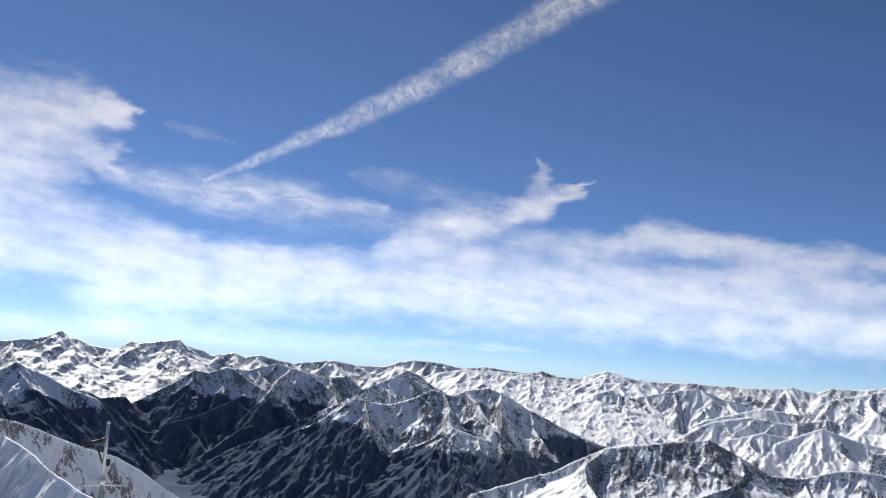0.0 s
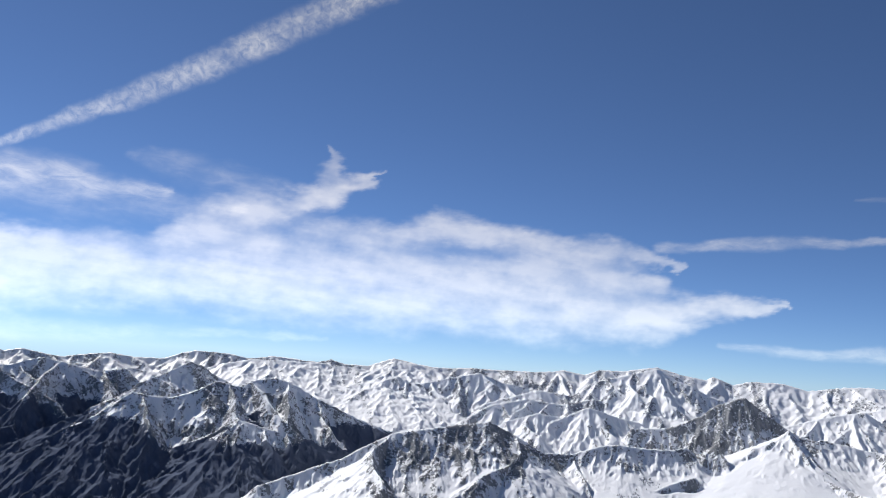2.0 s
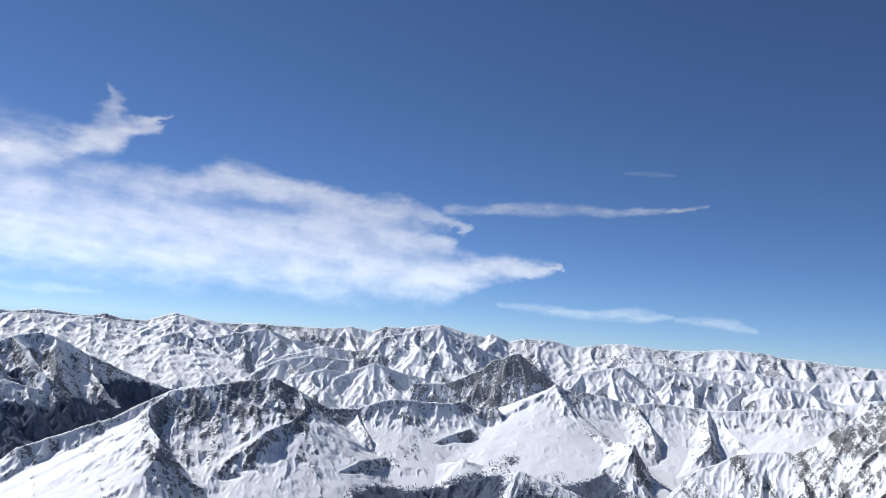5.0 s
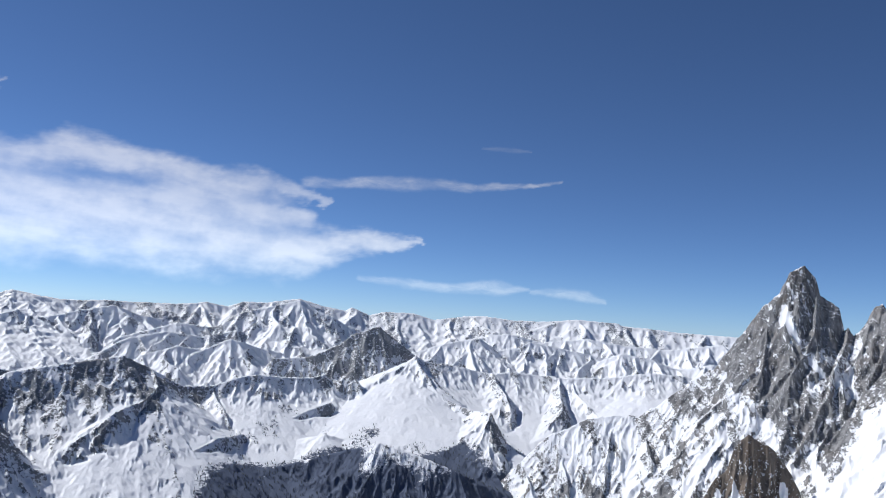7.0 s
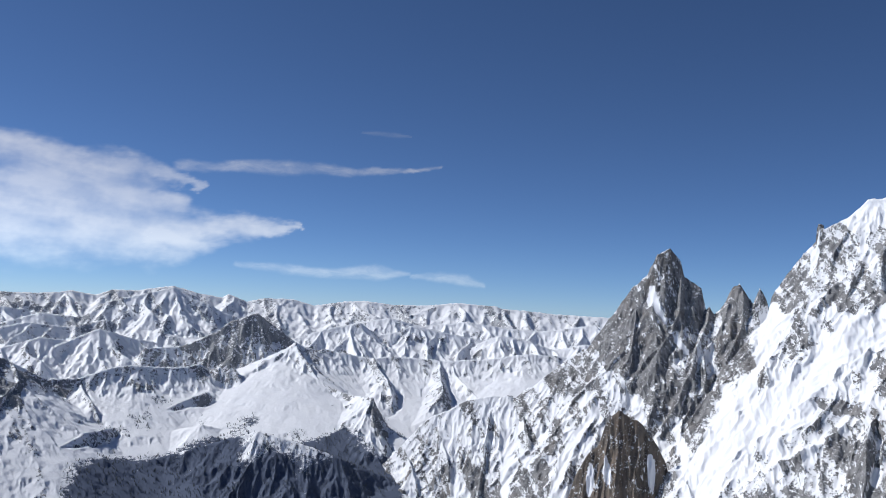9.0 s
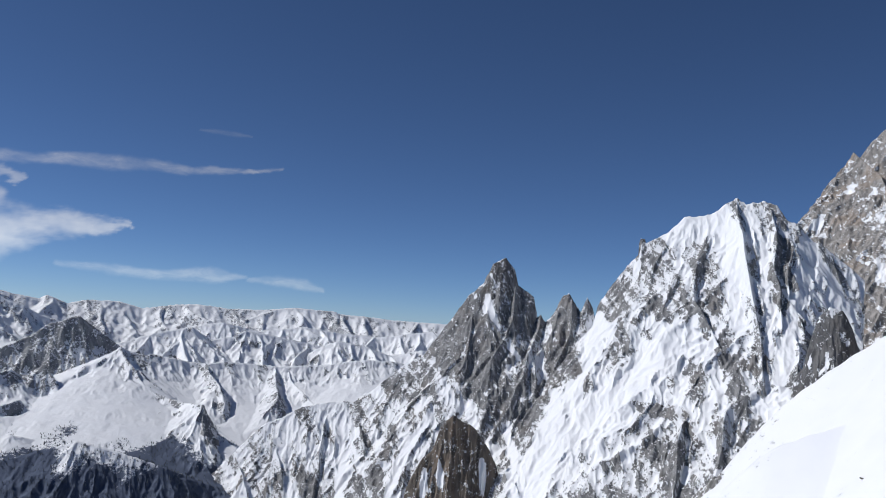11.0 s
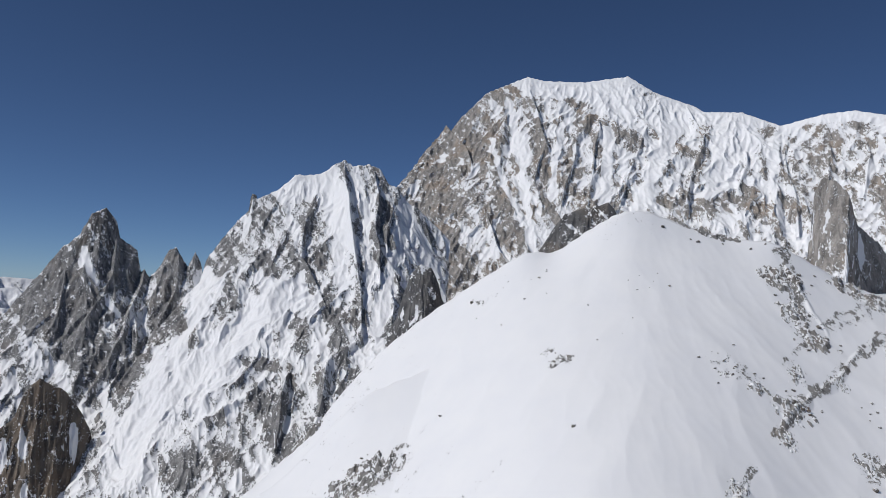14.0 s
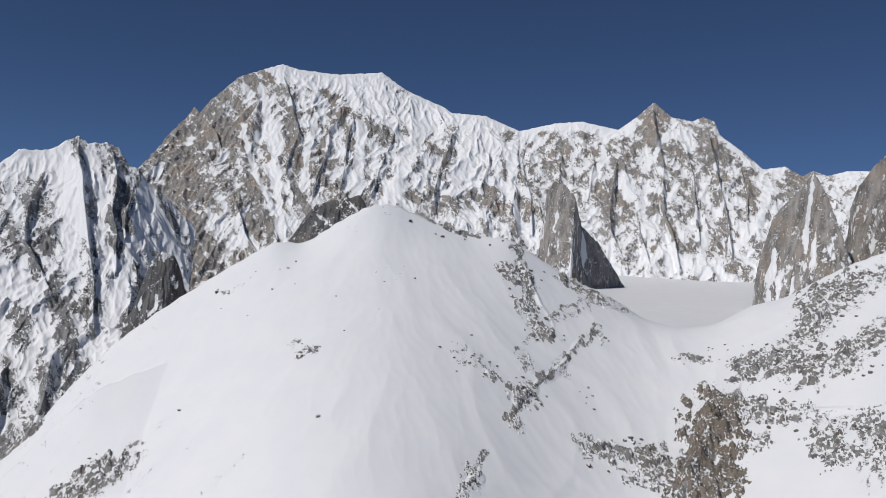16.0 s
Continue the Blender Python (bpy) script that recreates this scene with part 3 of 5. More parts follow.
CREST_C_S1 = [(43.19, -6.15, 2700), (42.81, -4.96, 2787), (42.28, -4.31, 2873), (41.81, -3.57, 2960)]
CREST_C_S2 = [(46.65, -5.76, 2720), (46.46, -4.75, 2855), (46.24, -3.64, 2990)]
CREST_C_S3 = [(12.23, -9.55, 2260), (13.18, -7.9, 2357), (13.86, -6.05, 2453), (14.3, -4.26, 2550)]
CREST_C_S4 = [(16.08, -9.39, 2280), (16.49, -7.57, 2377), (16.9, -5.71, 2473), (17.19, -3.83, 2570)]
CREST_R1E = [(-17.43, -5.41, 3480), (-15.74, -4.85, 3568), (-13.38, -3.6, 3655), (-12.17, -2.97, 3742), (-11.11, -1.21, 3830)]
CREST_R1F = [(-14.94, -7.11, 3300), (-12.8, -5.45, 3442), (-10.35, -4.49, 3585), (-8.96, -3.54, 3728), (-7.82, -1.89, 3870)]
CREST_R2E = [(-2.66, -6.32, 2840), (-0.46, -5.41, 2852), (0.98, -4.44, 2864), (2.92, -4.94, 2876), (5.99, -5.58, 2888), (8.7, -7.12, 2900)]
CREST_C_F = [(34.37, -6.78, 2600), (33.89, -6.43, 2667), (33.06, -5.33, 2733), (32.29, -3.93, 2800)]
CREST_C_G = [(12.38, -10.5, 2150), (13.6, -10.54, 2248), (15.4, -9.58, 2346), (17.56, -8.07, 2444), (20.32, -6.82, 2542), (22.16, -5.89, 2640)]
CREST_C_H = [(19.3, -11.34, 2150), (22.08, -9.7, 2240), (23.94, -8.62, 2330), (25.53, -8.34, 2420)]
CREST_C_I = [(42.59, -10.07, 2330), (41.15, -8.13, 2426), (41.81, -6.22, 2522), (40.46, -6.11, 2618), (38.31, -5.39, 2713), (37.26, -3.81, 2809), (36.51, -2.78, 2905)]
CREST_C_J = [(41.95, -12.29, 2150), (39.92, -10.23, 2180), (36.8, -9.2, 2210), (34.47, -8.56, 2240), (31.87, -9.28, 2270), (28.21, -10.28, 2300)]
CREST_C_K = [(27.5, -7.83, 2520), (28.38, -7.22, 2560), (29.64, -6.66, 2600), (30.99, -6.09, 2640)]
RIBS_P_A = [
    ([(60.21, 2.19), (59.39, 0.61), (59.03, -2.07), (58.28, -4.35), (58.22, -6.02)], 15, 1.56),
    ([(63.79, 1.2), (63.69, -0.07), (62.89, -3.36), (62.09, -5.28), (60.9, -7.01)], 15, 1.56),
    ([(62.16, 3.09), (62.05, 0.4), (61.08, -1.95), (60.48, -3.87)], 13, 1.56),
    ([(51.64, -5.79), (52.24, -7.49), (52.77, -9.59), (53.19, -12.35)], 11, 1.48),
    ([(49.86, -5.78), (49.46, -8.93), (49.27, -12.32)], 12, 1.48),
    ([(54.58, -3.79), (54.6, -7.42), (53.95, -10.97)], 11, 1.48),
    ([(46.38, -7.66), (46.89, -9.62), (47.46, -12.29)], 9, 1.48),
    ([(56.85, -2.64), (56.64, -5.9), (55.75, -9.18)], 12, 1.48),
    ([(44.32, -9.27), (44.91, -10.6), (45.22, -12.24)], 8, 1.48)]
RIBS_P_B = [
    ([(48.21, -6.17), (48.23, -8.25), (48.29, -10.64)], 8, 1.48),
    ([(53.22, -4.58), (53.29, -7.46), (53.3, -9.58)], 6, 1.48),
    ([(65.83, 2.3), (65.73, -0.14), (64.63, -3.64), (63.33, -6.71), (62.74, -8.94)], 17, 1.48),
    ([(64.96, 0.39), (63.73, -1.79), (62.95, -4.11)], 8, 1.48),
    ([(76.41, 8.98), (76.91, 6.7), (77.45, 3.66), (77.91, 0.63), (78.25, -2.39)], 21, 1.72),
    ([(78.22, 8.75), (78.81, 6.03), (79.26, 2.99), (79.37, -0.8)], 14, 1.72),
    ([(79.72, 7.59), (79.91, 5.31), (79.75, 3.02)], 6, 1.72),
    ([(75.23, 7.31), (74.31, 5.03), (74.08, 2.31), (75.16, 0.07), (76.63, -2.5)], 10, 1.4),
    ([(72.37, 7.16), (71.24, 4.46), (70.05, 1.68), (69.02, -0.31), (69.0, -3.0)], 12, 1.4)]
RIBS_P_C = [
    ([(73.69, 5.77), (72.66, 3.39), (72.07, 0.26)], 5, 1.4),
    ([(69.86, 4.77), (68.85, 2.38), (68.08, -0.76)], 7, 1.4),
    ([(77.97, -2.78), (76.54, -4.39), (76.09, -6.66), (75.65, -8.89)], 15, 1.56),
    ([(74.18, 0.39), (72.95, -1.6), (71.13, -3.24), (69.88, -4.84), (70.62, -7.41)], 12, 1.4),
    ([(74.06, -4.19), (73.66, -7.2), (73.1, -10.53)], 13, 1.72),
    ([(70.19, -6.69), (68.43, -9.02), (66.71, -11.64)], 12, 1.56),
    ([(78.47, -5.36), (77.46, -7.65), (76.38, -8.47)], 9, 1.56)]
RIBS_P = RIBS_P_A + RIBS_P_B + RIBS_P_C
CUTS_P_A = [
    ([(67.62, 0.95), (67.36, -1.57), (66.47, -3.72), (64.48, -7.02), (63.22, -10.37), (62.98, -12.16)], 0.61, 9),
    ([(72.49, -0.29), (70.35, -3.1), (67.42, -5.36), (64.94, -8.11), (63.67, -11.42)], 1.07, 8),
    ([(56.61, -6.45), (55.04, -9.19), (54.21, -12.0)], 0.39, 8),
    ([(61.98, -6.4), (62.55, -8.95), (63.65, -11.07)], 0.32, 7),
    ([(80.89, 6.69), (80.82, 4.22), (79.84, 1.12), (79.25, -2.32)], 0.53, 8),
    ([(81.32, 5.38), (82.53, 3.17), (83.14, 1.7)], 0.5, 4),
    ([(60.25, 1.62), (61.35, -0.41), (62.61, -2.05)], 0.25, 5),
    ([(50.9, -6.81), (50.95, -9.61), (50.95, -12.34)], 0.32, 6),
    ([(74.7, 8.52), (75.76, 6.65), (76.29, 3.98), (76.66, 0.55)], 0.46, 3)]
CUTS_P_B = [
    ([(77.43, 7.88), (78.11, 5.61), (78.4, 2.18), (78.62, -0.85)], 0.25, 7),
    ([(76.25, -2.52), (75.01, -4.12), (74.71, -5.64)], 0.32, 5)]
CUTS_P = CUTS_P_A + CUTS_P_B
ZONES_P_A = [
    ([(61.47, 4.2), (61.1, 0.34), (60.69, -4.23)], 2.21, 0.48),
    ([(61.47, 4.2), (61.94, 1.93), (63.0, 0.46)], 1.42, 0.52),
    ([(58.67, 0.18), (57.03, -2.55), (55.0, -4.5)], 1.21, 0.39),
    ([(48.01, -7.57), (49.34, -11.32)], 2.14, 0.18),
    ([(52.39, -7.13), (53.45, -11.32)], 1.78, 0.21),
    ([(65.92, -0.12), (64.27, -4.04), (62.65, -7.85)], 1.21, 0.3),
    ([(61.47, 4.2), (61.15, 2.26), (62.4, 0.8), (63.57, 0.5)], 0.78, 0.9),
    ([(61.03, -1.19), (60.45, -3.49), (61.34, -5.32)], 1.42, 0.45),
    ([(58.73, -0.57), (58.16, -2.86)], 0.89, 0.38),
    ([(65.79, 1.8), (65.59, -0.91), (64.33, -4.79), (62.31, -8.23)], 0.64, 0.45),
    ([(74.67, 1.96), (74.92, 1.02)], 1.0, 0.6),
    ([(69.48, -1.44), (69.38, -2.97)], 1.0, 0.6)]
ZONES_P_B = [
    ([(76.36, -1.0), (77.01, -2.47)], 1.21, 0.52),
    ([(78.93, 8.32), (79.45, 5.29), (79.3, 0.71)], 0.64, 0.45),
    ([(72.19, -8.05), (73.05, -9.81)], 1.6, 0.75),
    ([(68.55, -10.83), (67.11, -11.98)], 1.07, 0.6),
    ([(78.1, -5.39), (75.99, -8.14)], 0.5, 0.6),
    ([(70.46, -4.8), (72.78, -5.21)], 0.43, 0.6),
    ([(72.87, 6.49), (75.51, 7.79), (76.06, 4.74)], 0.85, -0.52),
    ([(72.89, -0.46), (68.9, -4.52), (64.97, -8.47), (63.33, -11.79)], 1.5, -1.05),
    ([(53.09, -7.11), (54.15, -11.31)], 0.85, -0.15),
    ([(46.12, -8.27), (48.86, -9.62), (52.25, -9.59)], 1.07, -0.22),
    ([(75.87, 8.19), (76.63, 4.77), (77.21, 0.96)], 0.64, -0.52),
    ([(50.44, -12.34), (53.04, -10.63)], 0.71, 0.45)]
ZONES_P_C = [
    ([(54.35, -7.43), (53.71, -10.27), (52.81, -12.01)], 0.43, 0.45)]
ZONES_P = ZONES_P_A + ZONES_P_B + ZONES_P_C
RIBS_MB_A = [
    ([(83.25, 12.14), (84.86, 10.25), (85.56, 8.29), (86.16, 6.29), (87.01, 3.91), (87.85, 2.66)], 28, 1.72),
    ([(87.69, 14.08), (87.1, 12.17), (86.48, 10.62)], 10, 1.72),
    ([(81.92, 8.92), (82.47, 6.48), (82.33, 3.88), (83.62, 1.03)], 18, 1.72),
    ([(80.3, 7.34), (80.63, 5.55), (81.23, 4.52)], 10, 1.72),
    ([(88.76, 14.87), (89.53, 12.81), (90.2, 11.01), (89.58, 8.31), (90.16, 6.65)], 17, 1.72),
    ([(91.55, 13.39), (92.35, 10.46), (91.63, 7.35), (91.2, 5.4)], 15, 1.72),
    ([(93.15, 13.73), (93.77, 12.09), (93.45, 8.65), (93.2, 6.71)], 13, 1.72),
    ([(97.43, 13.9), (96.73, 11.58), (95.81, 9.22), (95.29, 7.26)], 12, 1.56)]
RIBS_MB_B = [
    ([(99.33, 13.66), (100.65, 11.66), (99.93, 9.51), (99.68, 7.38)], 15, 1.56),
    ([(102.94, 12.55), (103.51, 9.73), (102.83, 8.15), (103.72, 6.27)], 11, 1.56),
    ([(106.11, 11.76), (105.62, 10.22), (106.16, 7.56), (106.47, 5.65)], 12, 1.56),
    ([(107.8, 12.58), (108.13, 10.33), (108.04, 8.42)], 12, 1.56),
    ([(109.91, 12.65), (110.51, 10.04), (110.01, 7.36)], 12, 1.56),
    ([(112.43, 11.59), (111.64, 8.57), (111.99, 5.55), (113.03, 3.33)], 17, 1.72),
    ([(114.27, 14.12), (114.89, 10.53), (115.5, 6.82), (116.48, 3.5)], 24, 1.72),
    ([(116.07, 12.56), (116.92, 9.82), (117.23, 6.88), (117.49, 5.04)], 15, 1.72),
    ([(117.67, 13.22), (118.46, 9.85), (119.0, 6.93), (119.45, 4.38)], 22, 1.72)]
RIBS_MB_C = [
    ([(119.89, 10.76), (120.51, 8.42), (120.42, 6.24)], 15, 1.72),
    ([(123.01, 9.59), (123.4, 7.74), (123.29, 6.32)], 12, 1.72),
    ([(113.88, 8.64), (113.82, 6.01), (114.68, 3.41)], 10, 1.72),
    ([(83.71, 6.61), (84.45, 4.07), (84.99, 1.87)], 9, 1.72)]
RIBS_MB = RIBS_MB_A + RIBS_MB_B + RIBS_MB_C
CUTS_MB_A = [
    ([(87.42, 13.68), (87.87, 11.89), (88.52, 9.34), (89.1, 6.75), (89.63, 3.75)], 0.36, 10),
    ([(88.3, 11.19), (88.79, 9.74)], 0.64, 4),
    ([(86.45, 10.99), (87.42, 8.1), (88.71, 5.95)], 0.25, 6),
    ([(91.26, 12.24), (90.86, 9.94), (90.68, 7.27)], 0.25, 6),
    ([(94.38, 11.77), (94.41, 8.72), (94.38, 6.42)], 0.43, 6),
    ([(98.46, 12.08), (97.47, 9.34), (96.67, 6.97)], 0.78, 4),
    ([(101.8, 11.92), (101.59, 9.23), (100.91, 7.65)], 0.5, 4),
    ([(111.28, 11.94), (110.76, 9.67), (109.99, 7.74)], 0.25, 7),
    ([(112.76, 8.79), (112.87, 8.04)], 0.46, 3),
    ([(116.07, 8.7), (115.56, 7.94)], 0.28, 4),
    ([(117.97, 6.16), (117.86, 4.68), (117.57, 3.19)], 0.32, 5)]
CUTS_MB_B = [
    ([(115.19, 12.01), (113.82, 9.76)], 0.28, 4),
    ([(121.69, 8.8), (121.26, 6.63), (120.12, 5.14)], 0.32, 4),
    ([(104.97, 11.33), (104.96, 8.27), (105.68, 6.0)], 0.32, 5)]
CUTS_MB = CUTS_MB_A + CUTS_MB_B
ZONES_MB_A = [
    ([(88.75, 15.01), (92.61, 14.61), (97.24, 15.38), (100.54, 13.17), (103.71, 12.78)], 0.93, -1.35),
    ([(93.41, 14.31), (96.65, 12.71), (98.99, 12.88)], 1.07, -0.52),
    ([(102.63, 11.21), (102.0, 8.87)], 1.28, -0.68),
    ([(83.32, 11.35), (82.67, 8.34), (82.62, 4.65), (83.56, 1.77)], 2.14, 1.12),
    ([(79.99, 6.94), (80.86, 4.85)], 0.85, 0.6),
    ([(85.78, 10.17), (87.14, 6.95), (88.48, 4.04)], 1.14, 0.6),
    ([(89.74, 12.09), (90.09, 7.59)], 0.57, 0.52),
    ([(91.84, 9.65), (91.98, 7.76)], 0.85, 0.52),
    ([(92.56, 12.74), (92.43, 11.97)], 0.64, 0.6),
    ([(86.49, 15.03), (85.14, 13.41), (84.15, 12.19)], 0.64, 0.15),
    ([(92.86, 6.11), (94.76, 6.45)], 0.57, 0.75),
    ([(100.19, 6.64), (103.64, 7.62), (104.11, 6.29)], 0.71, 0.75)]
ZONES_MB_B = [
    ([(108.48, 10.91), (107.38, 9.92)], 0.64, 0.6),
    ([(112.28, 10.84), (112.11, 6.69)], 1.07, 0.45),
    ([(114.38, 13.47), (114.89, 10.53)], 0.71, 0.45),
    ([(116.15, 6.84), (119.06, 5.46)], 1.21, 0.38),
    ([(118.85, 10.58), (120.33, 8.42)], 1.07, 0.45),
    ([(123.02, 9.16), (125.0, 8.81)], 0.93, 0.6),
    ([(112.76, 8.79), (112.87, 8.04)], 0.53, -0.9),
    ([(105.69, 12.31), (107.81, 12.5), (109.92, 12.46), (111.84, 12.14)], 0.36, -0.75),
    ([(81.29, 3.79), (82.07, 2.75)], 0.64, -0.9)]
ZONES_MB = ZONES_MB_A + ZONES_MB_B
RIBS_SH_A = [
    ([(105.18, 4.62), (106.05, 2.93), (107.54, 0.33), (108.57, -1.13)], 5, 1.01),
    ([(112.61, 0.46), (110.66, -1.37), (108.72, -3.78), (106.73, -5.43), (105.53, -7.76)], 5, 1.01),
    ([(128.53, 4.02), (125.56, 1.45), (123.37, -0.81), (120.78, -3.17), (119.84, -5.4)], 7, 1.01),
    ([(119.82, -4.69), (118.87, -6.92), (117.59, -9.53), (116.98, -11.42)], 11, 1.09),
    ([(128.74, -3.78), (125.12, -4.85), (121.21, -5.61)], 5, 1.01),
    ([(116.81, -7.85), (113.99, -8.85), (111.07, -9.14)], 4, 1.01),
    ([(104.32, -9.69), (103.29, -11.58), (102.8, -12.77)], 4, 1.01),
    ([(81.43, -10.23), (79.9, -11.93), (77.73, -13.21)], 5, 1.01),
    ([(128.61, 0.95), (126.59, -1.26), (125.05, -2.78)], 5, 1.01)]
RIBS_SH = RIBS_SH_A
ZONES_SH_A = [
    ([(105.6, 4.06), (106.26, 2.56), (106.76, 0.66)], 0.5, 0.56),
    ([(108.53, -0.37), (111.29, 0.95), (113.91, 0.36)], 0.64, 0.4),
    ([(111.38, -0.94), (108.72, -3.78), (106.73, -5.43), (105.89, -7.36)], 0.5, 0.56),
    ([(128.54, 3.68), (125.57, 1.1), (123.7, -0.79), (121.12, -3.14)], 0.93, 0.5),
    ([(119.5, -5.43), (118.57, -8.01), (117.48, -10.94)], 1.35, 0.8),
    ([(120.88, -5.65), (124.51, -5.6), (128.79, -5.77)], 0.78, 0.44),
    ([(116.12, -8.28), (114.0, -9.03), (111.07, -9.14)], 0.57, 0.48),
    ([(104.32, -9.69), (103.29, -11.58), (102.8, -12.77)], 0.32, 0.56),
    ([(81.46, -10.57), (79.91, -12.09), (77.73, -13.21)], 0.78, 0.48),
    ([(99.46, 6.01), (102.14, 6.76), (104.34, 5.73)], 0.57, 0.48)]
ZONES_SH_B = [
    ([(101.6, -3.13), (103.56, -3.76), (104.76, -4.44)], 0.78, 0.28),
    ([(128.62, 0.61), (126.6, -1.6), (125.08, -3.47)], 0.71, 0.4),
    ([(90.94, -3.76), (92.44, -3.68)], 0.32, 0.36),
    ([(128.55, -5.8), (128.03, -8.83)], 0.93, 0.4),
    ([(87.27, 0.54), (86.24, -0.28)], 0.25, 0.32),
    ([(106.19, -2.82), (107.63, -1.2)], 0.5, 0.4)]
ZONES_SH = ZONES_SH_A + ZONES_SH_B

# valley floor, with the knoll on which the camera stands
g_az = np.concatenate([np.linspace(-180, -45, 46)[:-1], np.linspace(-45, 140, 300), np.linspace(140, 180, 14)[1:]])
g_r = np.concatenate([np.linspace(0.05, 60, 14), np.geomspace(75, 2500, 60)[:-1], np.linspace(2500, 4950, 110)])
gA, gR = np.meshgrid(np.radians(g_az), g_r, indexing="ij")
gX, gY = gR * np.sin(gA), gR * np.cos(gA)
rise = 260 * smooth(3500, 4500, gR) * smooth(-34, -24, g_az)[:, None] + 300 * smooth(1500, 2400, gR) * smooth(95, 112, g_az)[:, None]
hills = -500 + rise + (20 + 50 * smooth(3000, 3600, gR)) * ridged(gX / 330, gY / 330, 5, 5)
g_z = np.maximum(-0.85 * np.maximum(gR - 2.5, 0), hills)
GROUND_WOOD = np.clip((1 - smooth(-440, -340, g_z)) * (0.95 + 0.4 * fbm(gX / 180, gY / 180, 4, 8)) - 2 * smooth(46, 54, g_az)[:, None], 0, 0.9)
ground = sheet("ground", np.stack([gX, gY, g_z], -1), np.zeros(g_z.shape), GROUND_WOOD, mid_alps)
tagged(ground, "valley floor dark with conifer woods under patches of snow", "ground", kind="structure")

SOFT = ((110, 0.10), (52, 0.10), (25, 0.09), (12, 0.07))
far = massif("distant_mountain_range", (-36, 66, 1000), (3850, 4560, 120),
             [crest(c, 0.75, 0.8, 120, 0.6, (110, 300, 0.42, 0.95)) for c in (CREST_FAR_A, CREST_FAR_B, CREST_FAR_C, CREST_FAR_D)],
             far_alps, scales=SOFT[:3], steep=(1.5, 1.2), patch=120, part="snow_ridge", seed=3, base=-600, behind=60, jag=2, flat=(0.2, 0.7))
tagged(far, "hazy snow-covered mountain range along the far horizon", "mountain range", "far ranges")
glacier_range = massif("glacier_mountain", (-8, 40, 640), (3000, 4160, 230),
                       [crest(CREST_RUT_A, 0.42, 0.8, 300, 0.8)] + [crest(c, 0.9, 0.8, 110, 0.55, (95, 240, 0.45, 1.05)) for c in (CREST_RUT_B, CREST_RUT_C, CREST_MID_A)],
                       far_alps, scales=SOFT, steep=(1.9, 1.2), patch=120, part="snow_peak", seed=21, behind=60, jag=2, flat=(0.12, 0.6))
tagged(glacier_range, "broad white glacier between low rocky snow peaks", "mountain", "far ranges")
left_range = massif("snowy_massif", (-36, 8, 640), (2900, 3950, 230),
                    [crest(CREST_R1, 1.0, 0.8, 150, 0.65, (120, 380, 0.5, 1.15))] + [crest(c, 1.1, 0.75, 110, 0.65, (100, 200, 0.55, 1.15)) for c in (CREST_R1C, CREST_R1E, CREST_R1F)] + [crest(CREST_R1D, 0.9, 0.8, 110, 0.6, (140, 260, 0.45, 1.0))],
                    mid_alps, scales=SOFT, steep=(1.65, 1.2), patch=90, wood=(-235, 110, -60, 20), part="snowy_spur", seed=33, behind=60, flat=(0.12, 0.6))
tagged(left_range, "snowy massif whose lower slopes are dark with forest", "mountain", "far ranges")
dark_ridge = massif("forested_mountain", (-20, 22, 640), (2500, 3500, 230),
                    [crest(CREST_R2, 0.95, 0.8, 150, 0.65, (100, 300, 0.5, 1.15)), crest(CREST_R2C, 0.95, 0.75, 110, 0.6, (120, 200, 0.5, 1.0)), crest(CREST_R2D, 0.9, 0.8, 100, 0.6, (120, 200, 0.5, 1.0)), crest(CREST_R2E, 0.8, 0.8, 100, 0.6, (100, 180, 0.5, 1.0))],
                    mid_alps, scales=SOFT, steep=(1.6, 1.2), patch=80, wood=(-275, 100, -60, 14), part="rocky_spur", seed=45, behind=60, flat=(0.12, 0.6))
tagged(dark_ridge, "rocky snow peak with dark forest round its foot", "mountain", "far ranges")
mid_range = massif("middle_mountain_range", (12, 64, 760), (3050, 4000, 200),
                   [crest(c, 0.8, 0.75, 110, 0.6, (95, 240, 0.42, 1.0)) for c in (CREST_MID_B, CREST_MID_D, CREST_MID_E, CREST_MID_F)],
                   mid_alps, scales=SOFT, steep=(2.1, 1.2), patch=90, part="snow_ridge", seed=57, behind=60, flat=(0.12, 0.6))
tagged(mid_range, "fluted white snow ridges in sun and blue shade", "mountain range", "far ranges")
